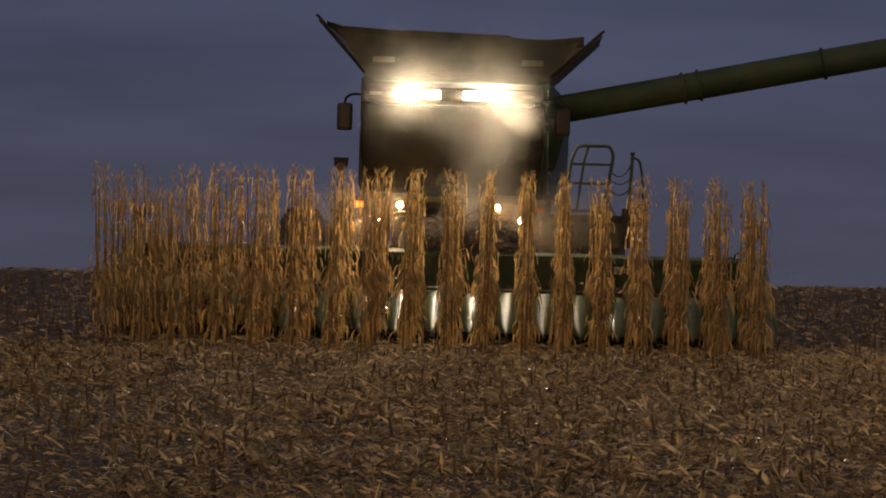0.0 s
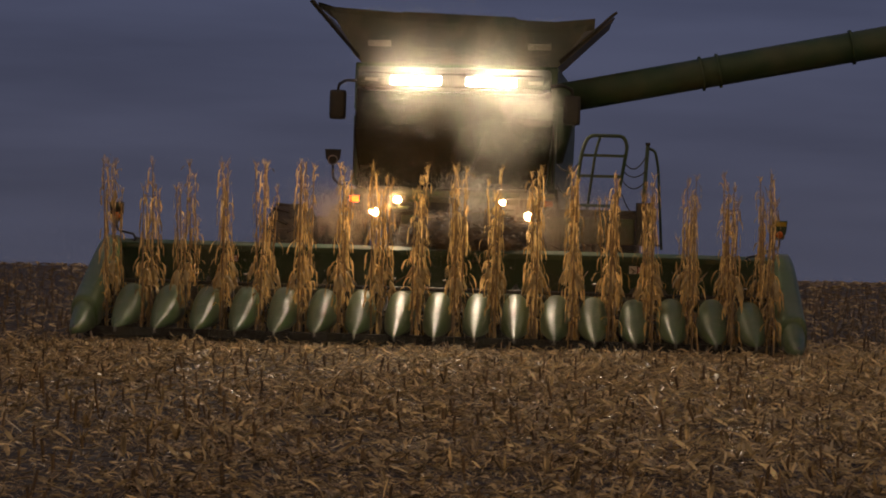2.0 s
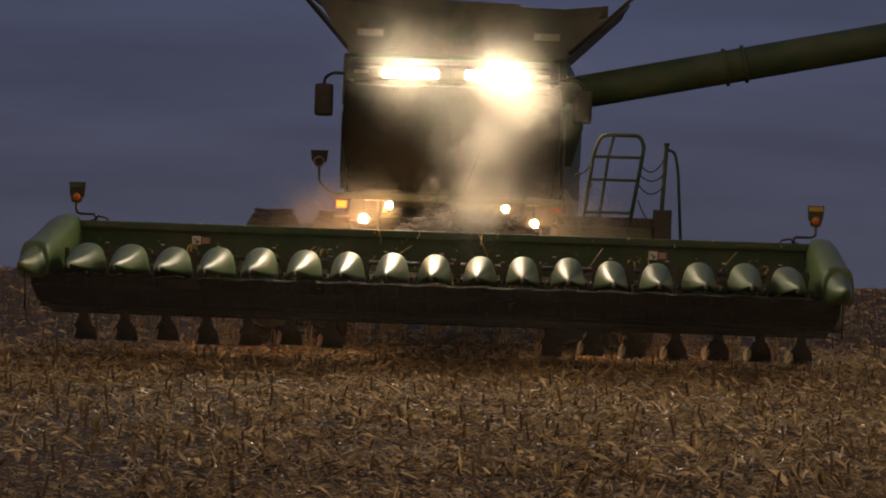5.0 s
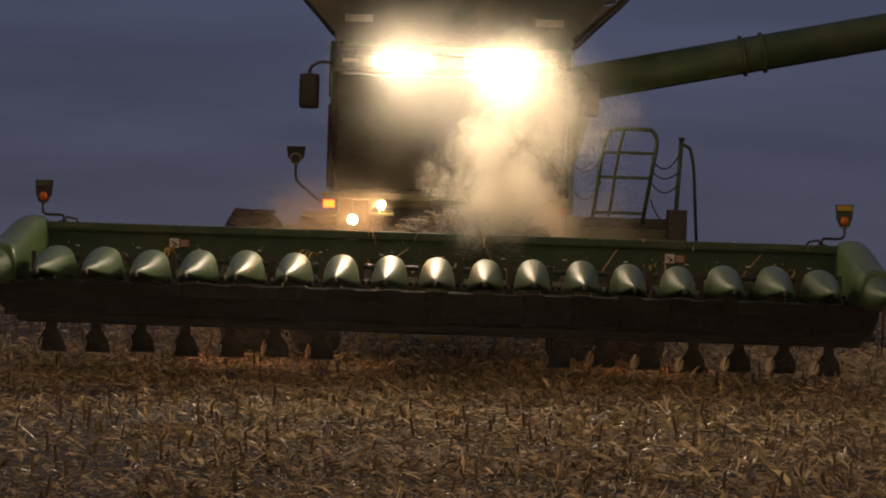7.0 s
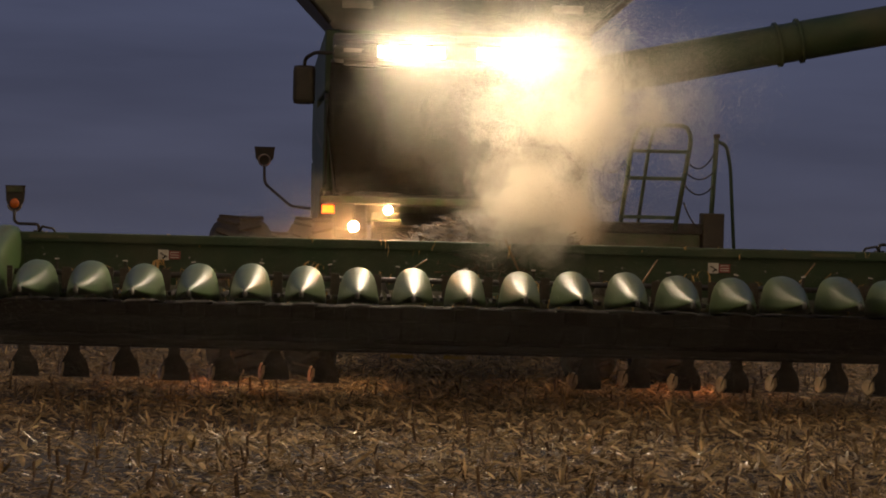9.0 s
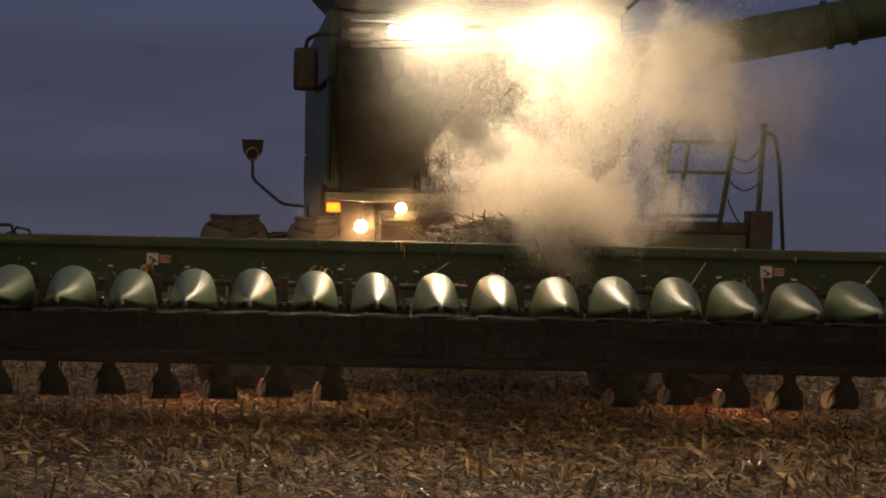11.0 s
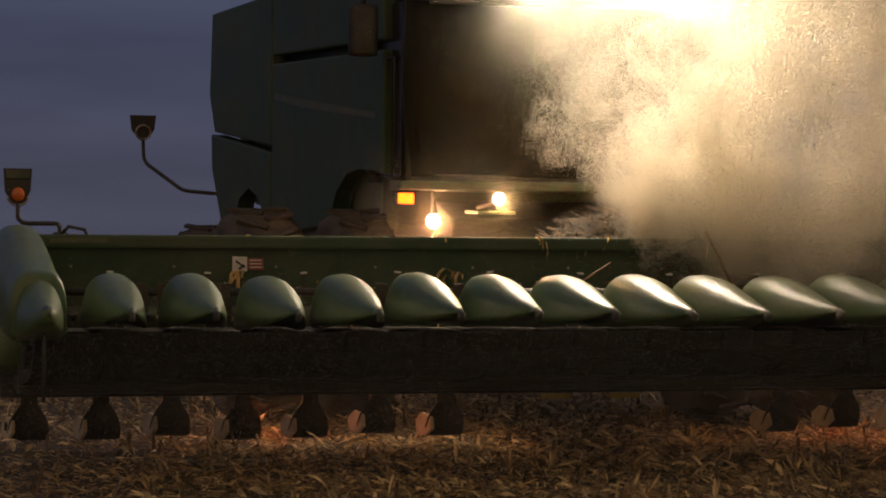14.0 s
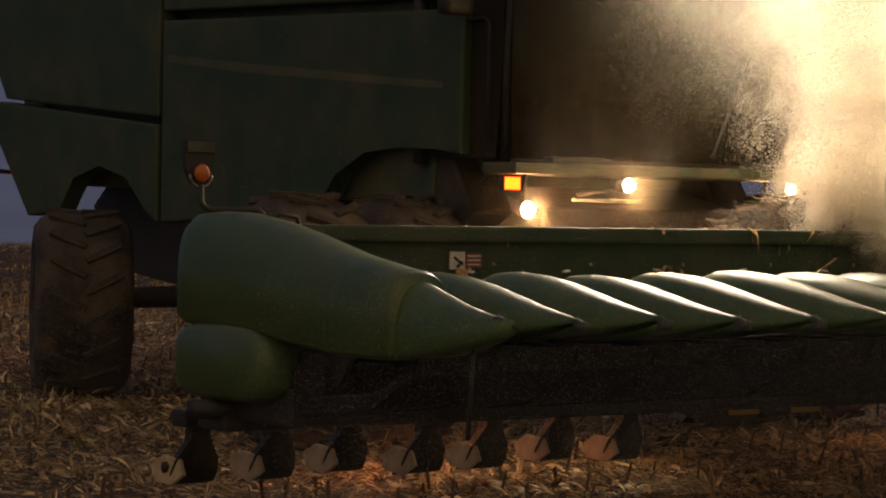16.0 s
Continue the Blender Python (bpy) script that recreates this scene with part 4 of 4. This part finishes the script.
    for side in (-1, 1):
        round_lamp(c, side * 0.765, 3.97, 1.926, 0.048, LAMP_LOW if side < 0 else LAMP_DIMMED)
        # unseen lamp added for the orange glow on the ground under the header
        lamp(c, side * 2.6, 4.5, 0.54, 0.24, 0.08, LAMP_UNSEEN, "stubble_lamp", 0.12)
        boxed("unseen_lamp_arm", BLACK, c, side * 2.6 - 1.8 * (side > 0), side * 2.6 + 1.8 * (side < 0), 4.54, 4.6, 0.56, 0.6, 0.005)
        round_lamp(c, side * 1.148, 4.64, 1.733, 0.06, LAMP_LOW if side < 0 else LAMP_DIMMED)
        tube("lamp_hanger", BLACK, c, [(side * 1.148, 4.7, 1.74), (side * 1.148, 4.68, 2.0)], 0.018, 6)
        boxed("lamp_bracket", GREEN, c, side * 0.78 - 0.16, side * 0.78 + 0.16, 3.98, 4.4, 1.8, 1.83, 0.008)
        tube("bracket_strut", BLACK, c, [(side * 0.765, 4.05, 1.9), (side * 0.8, 4.5, 1.85)], 0.02, 6)
        # mirrors
        arm = tube("mirror_arm", BLACK, c, rounded([(side * 1.35, 4.4, 3.66), (side * 1.62, 4.6, 3.68), (side * 1.74, 4.74, 3.62), (side * 1.75, 4.755, 3.5)], 0.06), 0.022, 8)
        bm = bmesh.new()
        add_box(bm, side * 1.745 - 0.125, side * 1.745 + 0.125, 4.68, 4.82, 3.1, 3.54, 0.06)
        part("mirror_shell", bm, BLACK, arm, "black rounded mirror housing", smooth=True)
        boxed("mirror_face", MIRROR, arm, side * 1.745 - 0.085, side * 1.745 + 0.085, 4.822, 4.826, 3.17, 3.47, 0)
    # platform, ladder and rails on the operator's side
    boxed("platform", BLACK, c, 1.45, 2.75, 4.1, 5.6, 1.74, 1.86, 0.02)
    boxed("platform_skirt", DARK_GREEN, c, 1.45, 2.7, 4.12, 4.2, 1.36, 1.74, 0.02)
    boxed("step_box", BLACK, c, 2.72, 2.95, 4.0, 4.4, 1.35, 1.98, 0.02)
    rail = tube("guard_rail", GREEN, c, rounded([(1.8, 4.0, 1.86), (1.9, 4.0, 2.7), (1.99, 4.0, 2.94), (2.5, 4.0, 2.94), (2.56, 4.0, 2.8), (2.4, 4.0, 1.78)], 0.1), 0.026, 8)
    tube("guard_rail_inner", GREEN, rail, rounded([(2.0, 4.06, 1.86), (2.1, 4.06, 2.7), (2.16, 4.06, 2.92)], 0.08), 0.02, 8)
    for z, x0, x1 in ((2.65, 1.9, 2.52), (2.35, 1.86, 2.48), (1.92, 1.82, 2.42)):
        boxed("rail_bar", GREEN, rail, x0, x1, 3.98, 4.03, z - 0.02, z + 0.02, 0.006)
    tube("ladder_rail", GREEN, c, rounded([(2.8, 4.14, 1.5), (2.86, 4.14, 2.84)], 0.05), 0.028, 8)
    tube("ladder_handrail", GREEN, c, rounded([(2.86, 4.14, 2.78), (2.97, 4.14, 2.74), (3.02, 4.14, 2.5), (3.1, 4.14, 1.3)], 0.1), 0.02, 8)
    boxed("post_cap", BLACK, c, 2.825, 2.895, 4.1, 4.18, 2.82, 2.86, 0.006)
    for z0, z1, sag in ((2.6, 2.66, 0.16), (2.3, 2.3, 0.12), (2.1, 1.95, 0.2), (2.45, 2.45, 0.1)):
        tube("safety_chain", BLACK, c, [(2.5 + 0.34 * s, 4.1, z0 + (z1 - z0) * s - sag * 4 * s * (1 - s)) for s in [k / 8 for k in range(9)]], 0.009, 5)
    for z0, sag in ((2.5, 0.14), (2.2, 0.18)):
        tube("safety_chain", BLACK, c, [(1.55 + 0.35 * s, 4.1, z0 + 0.1 * s - sag * 4 * s * (1 - s)) for s in [k / 8 for k in range(9)]], 0.009, 5)
    for i in range(4):
        boxed("ladder_step", BLACK, c, 2.78, 3.1, 4.1, 4.5, 0.45 + 0.3 * i, 0.48 + 0.3 * i, 0.005)
    # unloading auger swung out
    a, b = Vector((1.45, 5.15, 3.49)), Vector((8.6, 5.05, 4.94))
    boom = tube("unloading_auger", GREEN, c, [a, b], 0.228, 20, "long green unloading auger tube swung out")
    for s in (0.31, 0.345, 0.62, 0.9):
        p = a.lerp(b, s)
        d = (b - a).normalized()
        tube("flange", GREEN, boom, [p - d * 0.02, p + d * 0.02], 0.26, 20)
    tube("auger_elbow", GREEN, c, [(1.4, 5.5, 2.6), (1.5, 5.4, 3.1), (1.55, 5.2, 3.5)], [0.24, 0.27, 0.27], 16)
    tube("boom_knuckle", BLACK, boom, [(1.75, 4.86, 3.2), (1.75, 4.86, 3.42)], 0.1, 10)
    # axles and wheels
    tube("front_axle", BLACK, c, [(-2.6, 5.95, 0.96), (2.6, 5.95, 0.96)], 0.14, 12)
    tube("rear_axle", BLACK, c, [(-1.9, 10.3, 0.8), (1.9, 10.3, 0.8)], 0.1, 12)
    for side in (-1, 1):
        wheel(c, side * 2.47, 5.6, 0.95, 0.7, 20)
        wheel(c, side * 1.62, 5.6, 0.95, 0.6, 20)
        wheel(c, side * 2.2, 9.8, 0.84, 0.84, 18)
    return c


# ---- dust in the lamps' light ----
def puff_mesh(seed, flakes, grain, lumps=34, fray=0.2, curls=0):
    """A billow of fine flakes, about one metre in radius, lumpy at its edge."""
    rng = np.random.default_rng(seed)
    heart = rng.normal(0, 0.34, (lumps, 3))
    size = rng.uniform(0.14, 0.44, lumps)
    if curls:   # small curls bulging out of the large lumps
        root = rng.integers(0, lumps, curls)
        out = rng.normal(0, 1, (curls, 3))
        out /= np.linalg.norm(out, axis=1, keepdims=True)
        heart = np.concatenate([heart, heart[root] + out * size[root, None] * 0.92])
        size = np.concatenate([size, rng.uniform(0.06, 0.15, curls)])
        lumps += curls
    pick = rng.choice(lumps, flakes, p=size ** 2.2 / np.sum(size ** 2.2))
    way = rng.normal(0, 1, (flakes, 3))
    way /= np.linalg.norm(way, axis=1, keepdims=True)
    core = heart[pick] + way * (size[pick] * rng.random(flakes) ** 0.42)[:, None]
    loose = rng.random(flakes) < fray
    core[loose] += rng.normal(0, 0.16, (int(loose.sum()), 3))
    return flake_mesh(rng, core, grain)


def flake_mesh(rng, core, grain):
    """One small triangle in any position at each point of core."""
    flakes = len(core)
    u, v = rng.normal(0, 1, (2, flakes, 3))
    s = 1.08 * grain * rng.uniform(0.5, 1.5, (flakes, 1))
    u *= s / np.linalg.norm(u, axis=1, keepdims=True)
    v *= s / np.linalg.norm(v, axis=1, keepdims=True)
    verts = np.concatenate([core[:, None], (core + u)[:, None], (core + v)[:, None]], axis=1).reshape(-1, 3)
    me = bpy.data.meshes.new("dust")
    me.vertices.add(3 * flakes)
    me.vertices.foreach_set("co", verts.ravel())
    me.loops.add(3 * flakes)
    me.loops.foreach_set("vertex_index", np.arange(3 * flakes))
    me.polygons.add(flakes)
    me.polygons.foreach_set("loop_start", np.arange(0, 3 * flakes, 3))
    me.polygons.foreach_set("loop_total", np.full(flakes, 3))
    me.update()
    me.materials.append(DUST)
    return me


def veil_mesh(flakes, grain):
    """Fine dust flakes, with no edge, added low to lift the dark under the header."""
    rng = np.random.default_rng(9)
    core = np.stack([rng.uniform(-6.2, 6.2, flakes), rng.normal(-0.7, 0.35, flakes), np.abs(rng.normal(0.0, 0.75, flakes)) + 0.04], axis=1)
    return flake_mesh(rng, core, grain)


PUFFS = []
# thick or thin, when it rises, where it hangs beside the machine (x, y, z), radius, drift a second
BILLOWS = [
    # haze, halo, mist and glow puffs by the lamps stand in for bloom
    ("haze", -9.0, -0.55, 3.98, 3.68, 0.3, 0.0), ("haze", -9.0, 0.55, 3.98, 3.68, 0.36, 0.0),
    ("halo", -9.0, -0.765, 3.9, 1.926, 0.27, 0.0), ("halo", -9.0, 0.765, 3.9, 1.926, 0.3, 0.0), ("halo", -9.0, -1.148, 4.55, 1.733, 0.25, 0.0), ("halo", -9.0, 1.148, 4.55, 1.733, 0.27, 0.0),
    ("mist", -9.0, -0.6, 3.3, 3.75, 0.85, 0.0), ("mist", -9.0, 0.6, 3.3, 3.6, 0.95, 0.0), ("mist", -9.0, -1.35, 3.9, 1.7, 0.75, 0.0), ("mist", -9.0, 1.4, 3.8, 1.7, 0.85, 0.0),
    ("thin", -3.0, 0.35, 3.0, 2.0, 0.55, 0.01), ("mist", -3.0, 0.75, 3.2, 2.7, 0.6, 0.02), ("thin", -2.0, 1.15, 3.3, 3.3, 0.5, 0.02),
    ("thin", 1.0, 0.35, 2.9, 2.6, 0.6, 0.02), ("thin", 2.2, 0.8, 3.0, 3.3, 0.6, 0.02), ("thin", 2.6, 0.3, 2.8, 1.8, 0.45, 0.0),
    ("thick", 3.9, 0.6, 2.7, 2.1, 0.55, 0.02), ("thick", 4.3, 0.8, 2.8, 2.8, 0.75, 0.03), ("thin", 4.8, 1.6, 3.0, 3.0, 0.75, 0.06),
    ("thick", 5.2, 1.35, 2.7, 3.1, 0.7, 0.04), ("thin", 7.8, 2.1, 3.1, 2.8, 0.75, 0.06), ("thick", 6.0, 1.75, 2.8, 2.95, 0.6, 0.05),
    ("thick", 9.4, 0.75, 2.4, 2.2, 0.62, 0.0), ("thick", 9.6, 0.9, 2.5, 1.75, 0.5, 0.0), ("thick", 10.0, 1.5, 2.6, 1.85, 0.55, 0.0), ("thick", 9.8, 1.1, 2.2, 2.0, 0.6, 0.02), ("thick", 10.2, 1.0, 2.3, 2.8, 0.7, 0.02),
    ("thick", 10.6, 1.0, 2.5, 3.3, 0.65, 0.0), ("thick", 10.9, 1.7, 2.5, 2.5, 0.7, 0.04), ("thick", 12.4, 0.5, 2.2, 2.6, 0.62, -0.04),
    ("thin", 6.4, 2.2, 2.9, 3.2, 0.95, 0.04), ("thin", 12.5, -0.4, 2.5, 3.35, 0.5, -0.02),
    ("thick", 10.3, 2.2, 2.6, 2.3, 0.75, 0.03), ("thick", 10.7, 2.2, 2.8, 3.2, 0.8, 0.03),
    ("thick", 10.4, 1.9, 2.9, 1.85, 0.6, 0.02), ("thick", 10.8, 2.5, 2.7, 2.6, 0.6, 0.02), ("thick", 13.6, 0.9, 2.0, 3.2, 0.7, -0.04),
    ("thick", 9.5, 0.2, 2.5, 2.65, 0.62, 0.0), ("thick", 9.6, 0.2, 2.6, 2.15, 0.5, 0.0), ("thick", 9.7, 0.5, 2.5, 2.55, 0.5, 0.0), ("thin", 8.8, 2.8, 2.8, 3.0, 0.75, 0.02), ("thick", 9.7, 0.5, 2.8, 1.95, 0.5, 0.0), ("thick", 12.5, 0.1, 2.6, 2.45, 0.62, -0.02),
    ("thin", 13.9, -0.45, 2.6, 3.2, 0.5, -0.03), ("thin", 14.1, -0.1, 2.6, 2.5, 0.5, 0.0), ("thick", 14.0, 0.25, 2.6, 3.0, 0.65, 0.0),
    ("thick", 9.5, 0.2, 2.4, 1.8, 0.4, 0.0), ("thick", 9.7, 0.95, 2.2, 1.55, 0.45, 0.0), ("thick", 9.9, 1.6, 2.4, 1.6, 0.5, 0.02),
    ("thick", 5.0, 0.7, 2.5, 1.7, 0.5, 0.0), ("thick", 4.9, 0.7, 3.0, 1.9, 0.45, 0.0), ("thick", 5.1, 1.0, 3.1, 1.72, 0.42, 0.0),
    ("dense", 4.3, 0.72, 3.35, 1.9, 0.36, 0.0), ("dense", 4.3, 1.05, 3.7, 1.72, 0.36, 0.0), 
    ("dense", 4.4, 1.12, 4.0, 1.8, 0.44, 0.0), ("dense", 4.5, 1.15, 3.8, 1.75, 0.46, 0.0), ("dense", 4.5, 0.8, 3.5, 1.98, 0.42, 0.0),
    ("glow", -9.0, -1.05, 3.75, 1.8, 0.45, 0.0), ("glow", -9.0, -1.6, 4.1, 1.72, 0.5, 0.0), ("glow", -9.0, 1.0, 3.75, 1.8, 0.45, 0.0), ("glow", -9.0, 1.6, 4.0, 1.68, 0.55, 0.0),
    ("thick", 13.9, -0.35, 2.3, 3.3, 0.6, 0.0), ("thick", 14.2, 0.2, 2.2, 2.6, 0.6, 0.0), ("dense", 9.8, 0.1, 2.7, 1.85, 0.4, 0.0), ("thick", 7.5, 1.75, 2.7, 3.5, 0.6, 0.0), ("thick", 9.3, 1.7, 2.3, 2.0, 0.55, 0.0), ("dense", 4.0, 0.78, 3.45, 1.95, 0.36, 0.0), ("dense", 4.0, 1.14, 4.1, 1.76, 0.36, 0.0),
    ("mist", 4.6, -0.3, 3.3, 3.2, 1.15, 0.0), ("thick", 13.6, -0.2, 2.6, 3.35, 0.5, 0.0), ("thin", 13.8, -0.45, 2.6, 2.85, 0.5, 0.0),
    ("thin", 5.4, 1.2, 3.3, 3.75, 0.75, 0.01), ("haze", 1.2, 0.75, 3.8, 3.6, 0.42, 0.0), ("haze", 2.0, 0.85, 3.7, 3.5, 0.5, 0.0),
    ("glow", -9.0, -1.95, 4.3, 1.6, 0.55, 0.0), ("glow", -9.0, 2.0, 4.0, 1.65, 0.6, 0.0), ("thin", 0.6, 0.45, 2.45, 1.72, 0.42, 0.0), ("thin", 1.6, 0.6, 2.5, 2.2, 0.45, 0.0),
    ("dense", 9.4, 0.45, 3.35, 1.9, 0.4, 0.0), ("dense", 9.6, 0.3, 3.0, 1.82, 0.42, 0.0), ("thick", 9.8, 1.3, 2.3, 1.7, 0.6, 0.0), ("thick", 10.0, 2.0, 2.5, 1.9, 0.65, 0.0),
]


def build_dust():
    kinds = {"mist": [puff_mesh(s, 230000, 0.0017, 60, 0.7) for s in (11, 12)], "glow": [puff_mesh(s, 150000, 0.0038, 70, 0.8) for s in (17, 18)], "haze": [puff_mesh(s, HAZE_FLAKES, 0.004, 60, 0.6) for s in (5, 6)], "halo": [puff_mesh(s, HAZE_FLAKES, 0.0054, 60, 0.7) for s in (7, 8)], "thin": [puff_mesh(s, THIN_FLAKES, 0.0033, 40, 0.45, 30) for s in (1, 2)], "thick": [puff_mesh(s, THICK_FLAKES, 0.0068, 22, 0.1, 120) for s in (3, 4)], "dense": [puff_mesh(s, 80000, 0.0125, 24, 0.06, 130) for s in (15, 16)]}
    for i, (kind, start, x, y, z, r, drift) in enumerate(BILLOWS):
        ob = new("dust_puff", kinds[kind][i % 2])
        ob.scale = (r * 1.1, r * 0.9, r * 1.25)
        tagged(ob, "warm lit harvest dust over the header and as bloom round lamps", "dust", "billows of harvest dust", kind="stuff")
        PUFFS.append((ob, start, Vector((x, y, z)), drift, i, kind))
    veil = tagged(new("dust_veil", veil_mesh(600000, 0.0024)), "thin veil of dust lifting the dark before the header", "dust", kind="stuff")
    under = tagged(new("dust_veil", veil.data), "thin veil of harvest dust round the wheels", "dust", kind="stuff")
    return veil, under


HIDE = Vector((0.0, 6.6, 1.3))


def at_time(t):
    """The machine's place between its rows, by straight steps."""
    for (t0, *a), (t1, *b) in zip(DRIVE_ROWS, DRIVE_ROWS[1:]):
        if t0 <= t <= t1:
            s = (t - t0) / (t1 - t0)
            return [p + (q - p) * s for p, q in zip(a, b)]


def dust_motions():
    for ob, start, home, drift, i, kind in PUFFS:
        rows = []
        for k in range(33):
            t = k * 0.5
            x, y, turn, tilt, lean = at_time(t)
            age = t - start
            rise = min(1.0, max(0.0, age / 2.2))
            rise = rise * rise * (3 - 2 * rise)
            sway = (0.15 if start < -8 else 1.0) * Vector((0.06 * math.sin(t * 1.1 + i), 0.05 * math.sin(t * 0.8 + 2 * i), 0.07 * math.sin(t * 0.9 + 1.7 * i)))
            low = Vector((0.15, 4.2, 1.1)).lerp(HIDE, 1.0 if age < -1 else 0.5)
            p = low.lerp(home, rise) + sway * rise + Vector((drift * max(0.0, age - 2), 0, 0))
            if kind == "glow":   # the glow puffs sink out of view behind the header from 8 s
                p += Vector((0, 0.9, -0.9)) * min(1.0, max(0.0, (t - 8) / 4))
            spin = pose(0, 0, 0, 16 * math.sin(0.5 * t + i), 14 * t * (1 if i % 2 else -1) + 40 * i, 20 * math.sin(0.4 * t + 2 * i))
            rows.append((t, drive_pose(x, y, turn) @ Matrix.Translation(p * SIZE + Vector((0, 0, RISE))) @ spin))
        walk(ob, rows)


# ---- motion ----
def motions():
    corn_motions()
    walk(combine, [(t, drive_pose(x, y, turn, lean) @ pose(0, 0, RISE)) for t, x, y, turn, tilt, lean in DRIVE_ROWS])
    for carried in (header, scraps):
        walk(carried, [(t, header_pose(x, y, turn, tilt, lean)) for t, x, y, turn, tilt, lean in DRIVE_ROWS])
    walk(heap, [(t, header_pose(x, y, turn, tilt * 0.35, lean)) for t, x, y, turn, tilt, lean in DRIVE_ROWS])
    for veil, back in zip(veils, (0.0, 4.6)):
        walk(veil, [(t, drive_pose(x, y, turn) @ pose(0, back, 0)) for t, x, y, turn, tilt, lean in DRIVE_ROWS])
    way, gone = [], 0.0
    for k in range(41):
        t = k * 0.4
        x, y, *_ = at_time(t)
        if k:
            gone += math.hypot(x - last[0], y - last[1])
        last = (x, y)
        way.append((t, gone))
    for hub, x, y, r in WHEELS:
        walk(hub, [(t, pose(x, y, r - 0.064, math.degrees(d / r), 0, 0) if r > 0.9 else pose(x, y, r - 0.064, 0, 0, -22 * min(1, max(0, (t - 9) / 5))) @ pose(0, 0, 0, math.degrees(d / r), 0, 0)) for t, d in way])
    dust_motions()


build_ground()
plant_corn()
header = build_header()
heap = build_heap()
scraps = build_scraps()
combine = build_combine()
build_stubble()
build_residue()
veils = build_dust()
motions()
